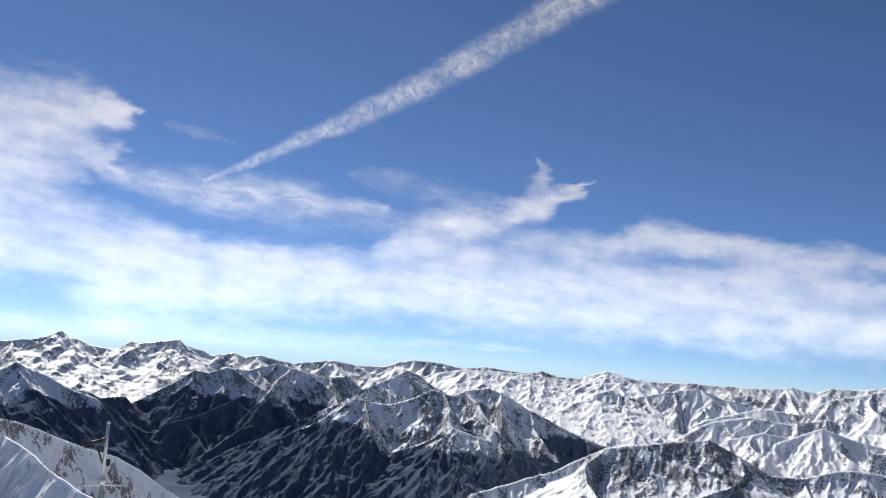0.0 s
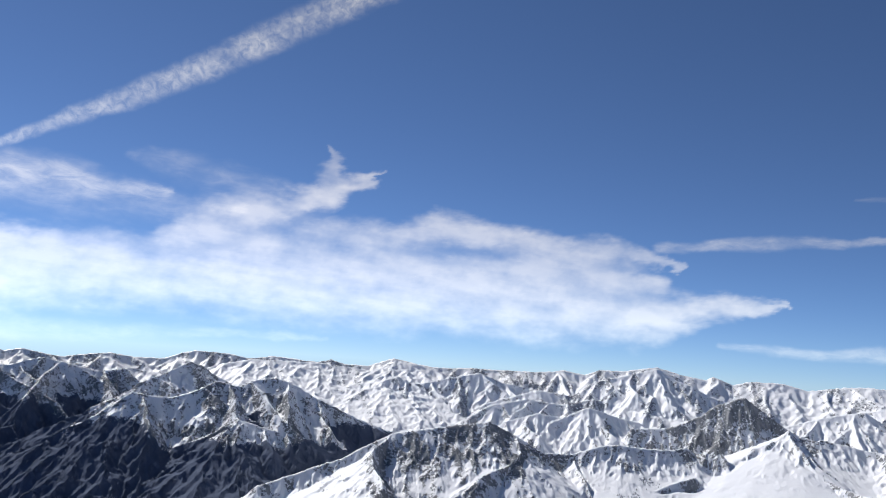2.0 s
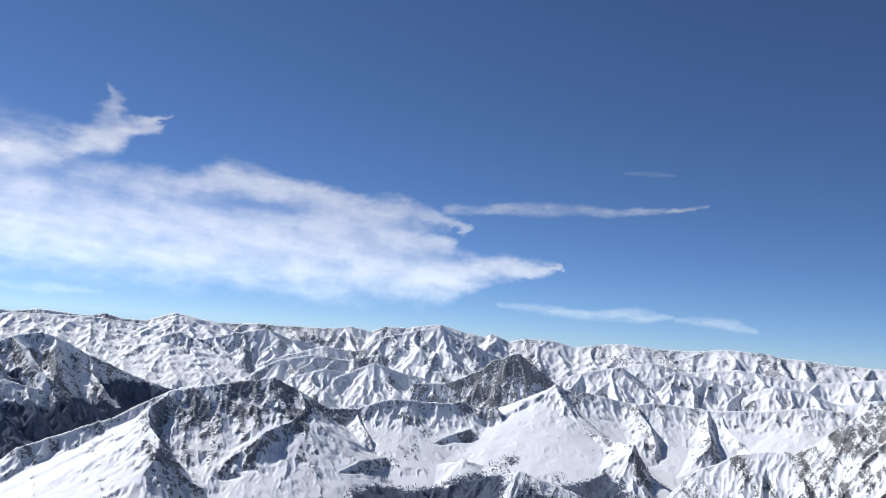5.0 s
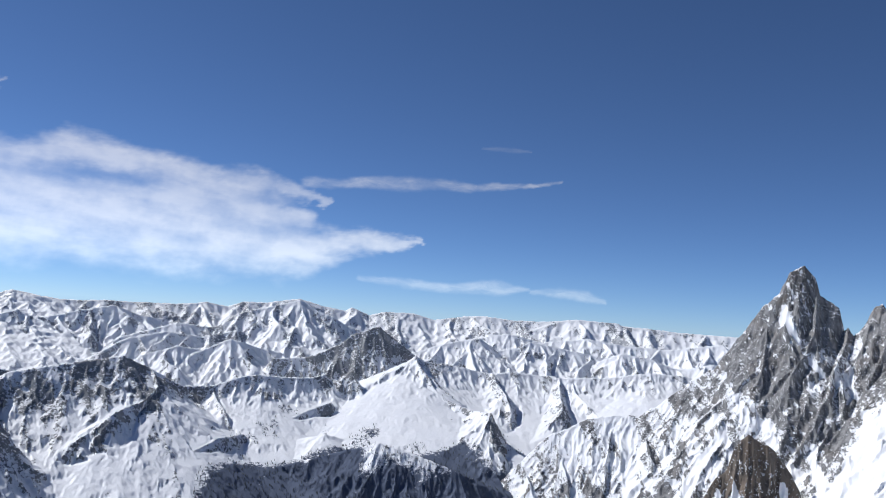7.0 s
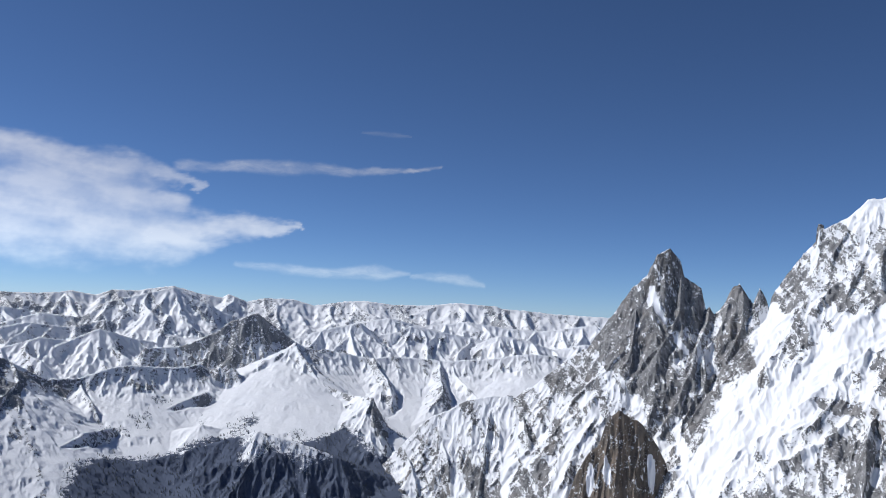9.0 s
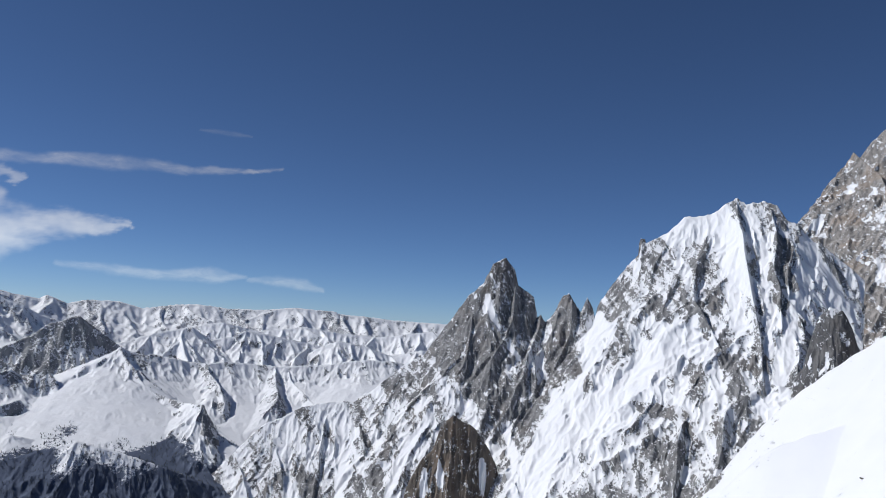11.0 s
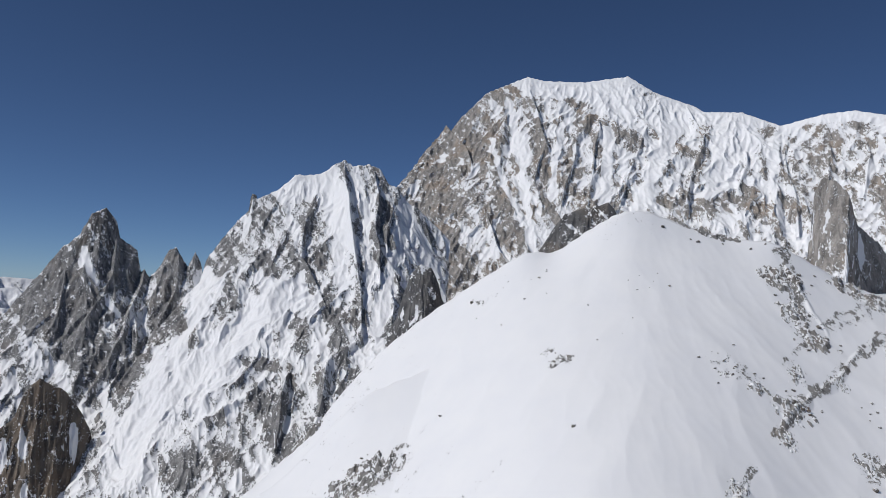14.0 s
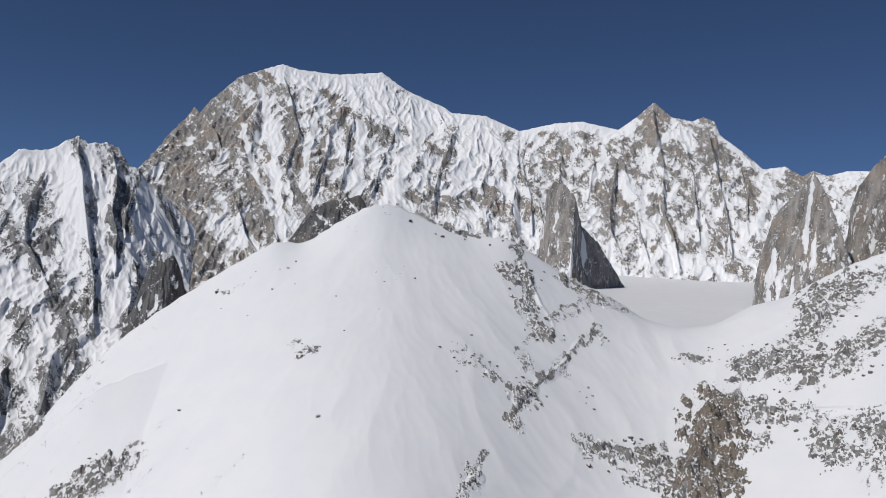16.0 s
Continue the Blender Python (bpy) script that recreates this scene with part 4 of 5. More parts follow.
bowls = massif("bowl_ridge", (-2, 60, 1000), (1780, 3420, 380),
               [crest(CREST_C_A, 0.85, 0.8, 150, 0.5), crest(CREST_C_B, 1.1, 0.9, 60, 0.35), crest(CREST_C_C[5:], 0.9, 0.9, 80, 0.4), crest(CREST_C_D, 0.85, 0.8, 80, 0.4), crest(CREST_MID_C, 1.4, 1.2, 110, 0.75),
                crest([(a, e - 0.7, q) for a, e, q in CREST_C_E], 0.5, 0.25, 120, 0.8), crest(CREST_C_J, 0.45, 0.85, 120, 0.9)]
               + [crest(c, 1.3, 0.8, 70, 0.5) for c in (CREST_C_A2, CREST_C_A3, CREST_C_B2, CREST_C_B3, CREST_C_C2, CREST_C_D2, CREST_C_S1, CREST_C_S2, CREST_C_S3, CREST_C_S4, CREST_C_F, CREST_C_G, CREST_C_H, CREST_C_K)]
               + [crest(CREST_C_I, 1.7, 0.8, 80, 0.6)],
               mid_alps, scales=((90, 0.08), (42, 0.1), (20, 0.1), (10, 0.07)), steep=(1.6, 0.9), patch=60, wood=(-378, 110, 21, 46), wooded=0.72,
               spots=[(14.32, -6.21, 4.64, 1.39, 0.42), (17.13, -4.02, 2.32, 0.85, 0.6), (33.98, -2.02, 1.74, 1.01, 0.5), (31.98, -3.93, 1.35, 0.97, 0.42), (21.08, -5.83, 1.93, 0.77, 0.3), (24.53, -6.16, 1.55, 0.97, 0.1), (39.61, -2.76, 2.32, 0.77, 0.3), (30.91, -4.94, 0.7, 0.54, 0.5), (10.95, -9.41, 3.48, 1.55, 0.28)], part="snowy_spur", seed=69, behind=60, flat=(0.3, 0.8))
tagged(bowls, "snow ridge with avalanche bowls and a sharp rock pyramid", "mountain")

CRAGGY = ((90, 0.06), (44, 0.075), (21, 0.095), (10, 0.1))
pointed = massif("pointed_peak", (40, 84, 820), (1440, 2560, 440),
                 [crest(c, 1.05, 1.6, 180, 0.85, square=True) for c in (CREST_P_A, CREST_P_B, CREST_P_C)],
                 granite, ribs=RIBS_P, cuts=CUTS_P, zones=ZONES_P, scales=CRAGGY, part="rock_rib", words="granite rib with snow on its ledges", steep=(2.15, 2.0), ribbed=0.2, patchy=0.5, patch=45, twist=1.2, sway=12, base=-600, seed=81, behind=60, jag=3)
tagged(pointed, "jagged granite ridge with a pointed dark rock summit", "mountain")
for name, line, span, words, s in (("summit_tower", CREST_SUMMIT, 200, "dark bare rock summit tower", 201), ("rock_pillar", CREST_PILLAR, 300, "brown vertical granite pillar", 203),
                                   ("rock_needle", CREST_NEEDLE_A, 120, "slender dark rock needle", 205), ("rock_needle", CREST_NEEDLE_B, 120, "slender dark rock needle", 207),
                                   ("rock_needle", CREST_NEEDLE_C, 80, "slender dark rock needle", 209)):
    q = line[0][2]
    brown = name == "rock_pillar"
    tagged(massif(name, (line[0][0] - 0.5, line[-1][0] + 0.5, 200 if brown else 150), (q - span, q + 40, 200), [crest(line, 3.2, 3.0, 40, 0.7, square=True)], brown_granite if brown else dark_granite, scales=((30, 0.16), (14, 0.16), (6, 0.12)) if brown else ((30, 0.06), (14, 0.09), (7, 0.1)), twist=0.15 if brown else 0.8, steep=(-0.2, 2.4) if brown else (2.2, 2.4), patchy=0.5, patch=14, jag=5 if brown else 2.5, sway=2, seed=s, base=-700, parent=pointed, behind=30), words)
dome = massif("domed_mountain", (79, 134, 960), (2500, 3680, 440),
              [crest(c, 1.25, 1.2, 260, 0.9, square=True) for c in (CREST_MB_A, CREST_MB_B)],
              tan_granite, ribs=RIBS_MB, cuts=CUTS_MB, zones=ZONES_MB, scales=((120, 0.07), (60, 0.09), (29, 0.11), (14, 0.11)), part="rock_rib", words="tan granite rib between snow gullies", steep=(2.5, 2.0), ribbed=0.2, patchy=0.5, patch=60, twist=1.2, sway=16, seed=93, behind=60, jag=1.5)
tagged(dome, "huge ice-domed mountain with snow gullies between granite ribs", "mountain")
shoulder = massif("snow_shoulder", (70, 140, 900), (380, 1150, 300),
                  [crest(CREST_SH, 0.56, 0.8, 220, 1.0, square=True), crest(CREST_ROLL, 0.66, 0.8, 110, 1.0, square=True)],
                  near_snow, ribs=RIBS_SH, zones=ZONES_SH, scales=((60, 0.008), (24, 0.006), (10, 0.005)), steep=(2.2, 1.8), ribbed=0.1, patchy=0.05, patch=14, part="rock_rib", words="low broken rock rib in the snow", seed=105, behind=190, jag=0.25, sway=3)
tagged(shoulder, "smooth bright snow shoulder dotted with small dark rocks", "snow slope")
for line, s in ((CREST_OUT_A, 151), (CREST_OUT_B, 153)):
    q = line[0][2]
    tagged(massif("rock_outcrop", (line[0][0] - 0.5, line[-1][0] + 0.5, 170), (q * 0.86, q * 1.04, 150), [crest(line, 2.0, 2.0, q * 0.03, 0.7, square=True)],
                  dark_granite, scales=((q * 0.03, 0.08), (q * 0.014, 0.1), (q * 0.006, 0.1)), steep=(1.3, 1.5), patchy=0.6, patch=q * 0.014, jag=q * 0.001, sway=2, seed=s, base=-700, behind=30), "dark broken rock outcrop standing out of the snow", "rock", "rock outcrops")


def outcrop(az, el, wide, high, mat, words, seed, bare=0.0, lift=0.13):
    """Broken rock that rises through the shoulder's snow round one direction; wide and high in degrees."""
    ga, gr, H = GRIDS["snow_shoulder"][:3]
    a = np.linspace(az - wide * 0.75, az + wide * 0.75, int(np.clip(wide * 18, 26, 110)))
    i = int(np.clip(np.searchsorted(ga, az), 1, len(ga) - 2))
    E = np.degrees(np.arctan2(H[i] - EYE, gr))
    rising = np.maximum.accumulate(E)
    near, far_ = np.interp([el - high * 0.6, el + high * 0.6], rising[:rising.argmax() + 1], gr[:rising.argmax() + 1])
    far_ = max(far_, near + 4)
    r = np.linspace(near, far_, int(np.clip((far_ - near) / 0.7, 24, 110)))
    A, Rr = np.meshgrid(a, r, indexing="ij")
    fi, fj = np.clip((A - ga[0]) / (ga[1] - ga[0]), 0, len(ga) - 1.001), np.clip((Rr - gr[0]) / (gr[1] - gr[0]), 0, len(gr) - 1.001)
    i0, j0 = fi.astype(int), fj.astype(int)
    u, v = fi - i0, fj - j0
    floor_z = (H[i0, j0] * (1 - u) + H[i0 + 1, j0] * u) * (1 - v) + (H[i0, j0 + 1] * (1 - u) + H[i0 + 1, j0 + 1] * u) * v
    X, Y = np.radians(A) * near, Rr
    span = near * radians(wide)
    g = max(span * 0.28, 3.0)
    rho = np.hypot((A - az) / (wide * 0.62), (Rr - (near + far_) / 2) / ((far_ - near) * 0.46))
    lump = 0.6 + 1.1 * fbm(X / g, Y / g, 5, seed, 0.66) - 1.0 * rho ** 2
    step = np.clip(lump, -0.6, 2) * 3.5
    step = (np.floor(step) + smooth(0.35, 0.75, step - np.floor(step))) / 3.5
    h = span * lift * (0.45 * step + 0.55 * np.clip(lump, -0.6, 2)) - 0.15
    Z = floor_z + h
    ledge = np.abs(np.gradient(h, r, axis=1)) + np.abs(np.gradient(h, np.radians(a) * near, axis=0))
    rock = np.clip(bare + 0.45 * ledge + 0.5 * fbm(X / g * 2.5, Y / g * 2.5, 4, seed + 5), 0, 0.75) * (h > -0.3)
    ob = sheet("rock_outcrop", np.stack([Rr * np.sin(np.radians(A)), Rr * np.cos(np.radians(A)), Z], -1), rock, np.zeros(Z.shape), mat, None, h > -0.6)
    return tagged(ob, words, "rock", "rock outcrops")


CRAGS_UPPER = [(105.71, 2.13, 2.32, 1.39), (106.59, 0.07, 1.78, 1.55), (107.71, -1.50, 2.13, 1.16), (109.42, 1.97, 2.13, 1.01), (111.08, 1.24, 1.93, 1.16), (106.70, -3.74, 0.93, 1.32), (106.55, -5.82, 2.01, 1.47), (106.24, -7.64, 1.16, 1.01), (112.72, -9.09, 2.71, 1.55), (111.05, -8.78, 1.55, 1.39), (115.17, -9.38, 2.71, 1.78), (114.25, -10.61, 1.55, 0.93), (121.53, -5.30, 2.32, 1.32), (123.04, -5.49, 2.32, 1.16), (121.78, -7.37, 1.70, 1.24), (121.10, -2.85, 2.55, 2.01), (122.82, -2.28, 2.17, 1.63), (124.24, -2.58, 2.55, 2.40), (124.69, 0.51, 2.17, 2.55), (124.89, 2.04, 2.17, 1.78), (126.52, 2.83, 2.01, 1.55), (126.33, -1.35, 2.32, 1.55), (127.86, -0.54, 1.86, 1.78)]
CRAGS_LOWER = [(126.61, -2.36, 1.39, 1.01), (125.50, -6.92, 2.17, 2.01), (126.52, -7.60, 2.01, 1.86), (127.93, -5.28, 1.70, 1.32), (128.65, -7.31, 1.55, 1.93), (124.48, -4.99, 0.77, 1.01), (103.50, -11.29, 1.16, 1.70), (102.96, -12.40, 1.01, 1.01), (100.66, 5.38, 2.32, 0.62), (102.31, 5.10, 1.55, 0.70), (91.88, -3.79, 1.55, 0.62), (90.97, -3.24, 0.77, 0.39), (118.41, -4.32, 1.01, 0.77), (117.35, -2.59, 1.93, 0.54), (111.64, -1.76, 0.46, 0.77), (74.85, -9.20, 2.71, 1.55), (79.39, -11.86, 3.10, 1.93), (77.43, -12.75, 2.32, 1.16), (109.30, -4.11, 0.62, 0.54), (102.49, -3.91, 0.77, 0.39), (104.38, -4.66, 1.39, 0.77), (116.22, -10.39, 2.32, 2.32)]
for k, (az, el, wide, high) in enumerate(CRAGS_UPPER + CRAGS_LOWER):
    outcrop(az, el, wide, high, near_snow, "broken grey rocks showing through the snow slope", 300 + k)
for k, (az, el, wide, high) in enumerate([(118.96, -7.34, 3.68, 5.42), (118.14, -10.17, 3.48, 3.10), (120.30, -9.90, 1.93, 2.32)]):
    outcrop(az, el, wide, high, brown_rock, "large brown rock crag with snow on its ledges", 400 + k, 0.42, 0.18)
spur = massif("snow_spur", (-40, -12, 420), (520, 1080, 420),
              [crest(CREST_SPUR, 1.0, 0.8, 200, 0.9, square=True), crest(CREST_SPUR_B, 1.1, 0.95, 200, 0.9)],
              near_snow, scales=((60, 0.10), (28, 0.12), (13, 0.12), (6, 0.1)), steep=(3.4, 1.6), ribbed=0.2, patchy=0.2, patch=20, seed=117, behind=60, jag=0.3, sway=3)
tagged(spur, "near snow spur with wind-cut ribs above the dark valley", "mountain spur")
WALL = ((60, 0.06), (28, 0.08), (13, 0.1), (6, 0.1))
buttress = massif("rock_buttress", (105, 117, 260), (1700, 2300, 260), [crest(CREST_BUT_A, 2.0, 1.6, 120, 0.7, square=True)], tan_granite, scales=WALL, twist=1.2, steep=(2.0, 1.8), patchy=0.45, patch=20, seed=129, behind=60, jag=2, sway=3)
tagged(buttress, "tan granite buttress with snow ledges above a glacier", "rock buttress")
tower = massif("rock_tower", (119, 127.5, 220), (1300, 1850, 240), [crest(CREST_TOW_A, 2.2, 1.6, 120, 0.7, square=True)], tan_granite, scales=WALL, twist=1.2, steep=(2.0, 1.8), patchy=0.45, patch=16, seed=131, behind=60, jag=2, sway=3)
tagged(tower, "steep granite tower standing over the glacier basin", "rock tower", "towers")
tower_b = massif("rock_tower", (125.5, 134, 200), (1400, 1850, 200), [crest(CREST_TOW_B, 2.2, 1.6, 120, 0.7, square=True)], tan_granite, scales=WALL, twist=1.2, steep=(2.0, 1.8), patchy=0.45, patch=16, seed=137, behind=60, jag=2, sway=3)
tagged(tower_b, "brown granite tower with a snowy foot", "rock tower", "towers")
basin = massif("glacier_basin", (104, 132, 160), (1150, 3150, 80), [crest([(103, 2.7, 3100), (118, 2.7, 3100), (133, 2.7, 3100)], 0.084, 0.1, 800, 1.0)], near_snow, scales=(), steep=(2.5, 0.5), patchy=0.1, seed=141, jag=1)
tagged(basin, "flat grey-white glacier basin below granite walls", "glacier")


# ---- woods, loose rocks and the mast ----
def solid(name, bm, mat, parent=None, smooth_faces=False):
    me = bpy.data.meshes.new(name)
    bm.to_mesh(me)
    bm.free()
    me.materials.append(mat)
    if smooth_faces:
        me.polygons.foreach_set("use_smooth", np.ones(len(me.polygons), dtype=bool))
    ob = new(name, me)
    if parent:
        ob.parent = parent
    return ob


def spot(grid, i, j, u, v):
    """A place between the grid's corners (i, j) and (i + 1, j + 1)."""
    ga, gr, H = grid[:3]
    a, d = radians(ga[i] * (1 - u) + ga[i + 1] * u), gr[j] * (1 - v) + gr[j + 1] * v
    z = (H[i, j] * (1 - u) + H[i + 1, j] * u) * (1 - v) + (H[i, j + 1] * (1 - u) + H[i + 1, j + 1] * u) * v
    return d * math.sin(a), d * math.cos(a), float(z)


conifer, ct, cp = material("conifer")
needles = node(ct, "ShaderNodeTexNoise", Vector=ct.nodes.new("ShaderNodeNewGeometry").outputs["Position"], Scale=0.12, Detail=3.0).outputs[0]
ct.links.new(mix_colour(ct, needles, (0.06, 0.075, 0.085, 1), (0.10, 0.115, 0.12, 1)), cp.inputs["Base Color"])
cp.inputs["Roughness"].default_value = 0.9


def woods(name, grid, count, seed, low, high, az0, az1):
    """Conifers scattered where the slope is wooded, each a trunk under three ragged tiers of boughs."""
    rng = np.random.RandomState(seed)
    ga, gr, H, trees, _ = grid
    ok = np.argwhere((trees[:-1, :-1] > 0.34) & ((ga[:-1] > az0) & (ga[:-1] < az1))[:, None] & (H[:-1, :-1] > -505))
    if not len(ok):
        return None
    verts, faces = [], []
    for i, j in ok[rng.randint(0, len(ok), count)]:
        x, y, z = spot(grid, i, j, rng.rand(), rng.rand())
        h = low + (high - low) * rng.rand()
        w = h * (0.16 + 0.08 * rng.rand())
        turn = rng.rand() * 6.28
        for base, top, wide in ((0.08, 0.55, 1.0), (0.35, 0.8, 0.75), (0.62, 1.0, 0.5)):
            k = len(verts)
            for q in range(5):
                b = turn + q * 1.2566
                rr = w * wide * (0.75 + 0.5 * rng.rand())
                verts.append((x + rr * math.cos(b), y + rr * math.sin(b), z + h * (base - 0.06 * rng.rand())))
            verts.append((x, y, z + h * top))
            faces += [(k + q, k + (q + 1) % 5, k + 5) for q in range(5)]
    me = bpy.data.meshes.new(name)
    me.from_pydata(verts, [], faces)
    me.materials.append(conifer)
    return new(name, me)


forest = woods("conifer_forest", GRIDS["bowl_ridge"], 3000, 5, 4, 7, 20, 47)
tagged(forest, "dark conifer forest on the steep snowy lower slopes", "forest", kind="stuff")

rock_face = alpine("boulder_rock", 0.8, (0.07, 0.066, 0.06, 1), (0.22, 0.20, 0.175, 1), rust_share=0.6, edge=0.06)


def boulder(seed):
    bm = bmesh.new()
    bmesh.ops.create_icosphere(bm, subdivisions=2, radius=1.0)
    for v in bm.verts:
        c = v.co.normalized()
        k = 1 + 0.5 * noise.noise(c * 1.3 + Vector((seed * 9.1, 0, 0))) + 0.25 * noise.noise(c * 3.1 + Vector((0, seed * 5.3, 0)))
        c = c * k
        v.co = (c.x * 1.25, c.y * 0.9, c.z * 0.8)
    for f in bm.faces:
        f.smooth = False
    me = bpy.data.meshes.new("boulder")
    bm.to_mesh(me)
    bm.free()
    layer = me.attributes.new("rock", "FLOAT", "POINT")
    layer.data.foreach_set("value", np.array([0.95 - 0.75 * max(0.0, v.normal.z) ** 2 for v in me.vertices], dtype=np.float32))
    me.materials.append(rock_face)
    return me


kinds = [boulder(k) for k in range(6)]
rng = np.random.RandomState(11)
# clusters of rocks on the shoulder: azimuth, elevation, spread, number, size in metres
CLUSTERS_UPPER = [(106.09, 2.16, 0.70, 12, 3), (106.78, 0.08, 0.54, 10, 3), (107.64, -1.58, 0.77, 9, 2.5), (106.91, -5.42, 0.62, 12, 2.5), (105.91, -7.74, 0.39, 4, 2), (102.79, -3.82, 1.16, 14, 2), (91.87, -3.72, 0.54, 7, 2.2), (97.40, 1.80, 0.97, 7, 1.4), (103.29, -11.59, 0.46, 9, 2.2), (110.89, -5.86, 0.77, 6, 2), (111.60, -1.68, 0.31, 2, 3), (85.68, -0.14, 0.23, 2, 2.4), (88.06, -0.17, 1.16, 6, 1.6), (84.00, -8.02, 0.12, 1, 2.5), (92.94, -7.96, 0.15, 1, 2), (104.30, -9.52, 0.12, 1, 1.8), (95.30, -1.23, 1.55, 4, 1.2)]
CLUSTERS_LOWER = [(118.33, -2.29, 0.97, 7, 2.2), (120.05, -1.97, 0.70, 5, 2), (112.88, -8.61, 1.16, 12, 2.4), (115.08, -9.10, 1.16, 12, 2.8), (121.56, -5.93, 1.35, 12, 2.5), (123.41, -2.23, 1.35, 14, 2.6), (124.94, 0.71, 1.16, 12, 2.6), (127.10, 2.23, 0.77, 8, 2.8), (126.11, -6.44, 1.16, 10, 2.4), (127.54, -2.21, 0.77, 8, 2.4), (100.67, 5.31, 1.16, 10, 2.5), (104.20, 4.75, 0.77, 6, 3), (89.39, 1.82, 0.97, 6, 1.8), (79.17, -11.25, 0.97, 8, 2), (74.30, -6.53, 0.97, 8, 3), (76.08, -5.47, 0.97, 8, 2.6)]
ga, gr, gH = GRIDS["snow_shoulder"][:3]
gE = np.degrees(np.arctan2(gH - EYE, gr[None, :]))
for ca, ce, spread, number, size in CLUSTERS_UPPER + CLUSTERS_LOWER:
    for _ in range(int(number)):
        a, e = ca + rng.randn() * spread, ce + rng.randn() * spread * 0.6
        i = int(np.clip(np.searchsorted(ga, a), 1, len(ga) - 2))
        over = np.argwhere(gE[i] > e)
        if not len(over) or over[0][0] < 1:
            continue
        x, y, z = spot(GRIDS["snow_shoulder"], i, int(over[0][0]) - 1, 0.5, 0.5)
        k = size * 0.6 * (0.5 + 0.9 * rng.rand() ** 2)
        rock = new("boulder", kinds[rng.randint(6)])
        rock.matrix_world = pose(x, y, z + 0.12 * k, rng.rand() * 25, rng.rand() * 25, rng.rand() * 360) @ Matrix.Diagonal((k, k, k * (0.7 + 0.5 * rng.rand()), 1))
        tagged(rock, "small dark boulder poking out of the snow slope", "rock", "boulders on the snow slope")


def tube(bm, p, q, r0, r1, sides=16):
    p, q = Vector(p), Vector(q)
    d = (q - p).normalized()
    m = Matrix.Translation((p + q) / 2) @ d.to_track_quat("Z", "Y").to_matrix().to_4x4()
    bmesh.ops.create_cone(bm, cap_ends=True, segments=sides, radius1=r0, radius2=r1, depth=(q - p).length, matrix=m)


steel, st, sp_ = material("weathered_steel")
wear = node(st, "ShaderNodeTexNoise", Vector=st.nodes.new("ShaderNodeNewGeometry").outputs["Position"], Scale=60.0, Detail=4.0).outputs[0]
st.links.new(mix_colour(st, wear, (0.42, 0.43, 0.42, 1), (0.62, 0.62, 0.6, 1)), sp_.inputs["Base Color"])
sp_.inputs["Metallic"].default_value, sp_.inputs["Roughness"].default_value = 0.6, 0.5
dark, dt_, dp = material("dark_plastic")
scuff = node(dt_, "ShaderNodeTexNoise", Vector=dt_.nodes.new("ShaderNodeNewGeometry").outputs["Position"], Scale=90.0, Detail=3.0).outputs[0]
dt_.links.new(mix_colour(dt_, scuff, (0.012, 0.013, 0.016, 1), (0.03, 0.032, 0.036, 1)), dp.inputs["Base Color"])
dp.inputs["Roughness"].default_value = 0.55

MAST = 3.0
tip, joint, low = (Vector(place(a, e, MAST)) for a, e in ((-21.06, -5.68), (-20.98, -9.11), (-20.98, -10.14)))
foot = low + (low - joint).normalized() * 2.0
foot = joint + (foot - joint) * ((joint.z + 0.45) / (joint.z - foot.z))
mast = tagged(new("mast"), "slim grey metal mast with a small dark wind vane", "mast")
mast.location = foot
bpy.context.view_layer.update()


def mast_part(name, mat, build, label=""):
    bm = bmesh.new()
    build(bm)
    bmesh.ops.translate(bm, verts=bm.verts, vec=-foot)
    return tagged(solid(name, bm, mat, mast, True), label)


across = Vector((math.cos(radians(-21)), -math.sin(radians(-21)), 0))
mast_part("pole", steel, lambda bm: tube(bm, joint, tip, 0.0065, 0.005))
mast_part("lower_pole", steel, lambda bm: tube(bm, foot, joint, 0.009, 0.0068))
mast_part("collar", steel, lambda bm: tube(bm, joint - Vector((0, 0, 0.012)), joint + Vector((0, 0, 0.012)), 0.0105, 0.0098))
mast_part("cap", steel, lambda bm: tube(bm, tip, tip + Vector((0, 0, 0.006)), 0.0062, 0.005))
arm_at = joint.lerp(low, 0.25)
mast_part("cross_arm", steel, lambda bm: tube(bm, arm_at - across * 0.075, arm_at + across * 0.07, 0.0028, 0.0028), "thin pale cross arm")
hub = tip.lerp(joint, 0.42) - across * 0.045


def vane(bm):
    tube(bm, hub - across * 0.022 + Vector((0, 0, 0.006)), hub + across * 0.03 + Vector((0, 0, 0.022)), 0.007, 0.006)
    tube(bm, hub + across * 0.024 + Vector((0, 0, 0.012)), hub + across * 0.04 + Vector((0, 0, 0.03)), 0.011, 0.005)


mast_part("wind_vane", dark, vane, "dark tilted wind vane")
mast_part("vane_bracket", dark, lambda bm: (tube(bm, hub - across * 0.02, hub + across * 0.012, 0.006, 0.005), tube(bm, hub - across * 0.02, hub - across * 0.02 + Vector((0, 0, 0.022)), 0.004, 0.004), tube(bm, hub + across * 0.02, hub + across * 0.04 - Vector((0, 0, 0.05)), 0.003, 0.003)), "dark bracket")
mast_part("cable_clip", dark, lambda bm: tube(bm, tip.lerp(joint, 0.62) + across * 0.012, tip.lerp(joint, 0.74) + across * 0.012, 0.006, 0.006), "dark clip")


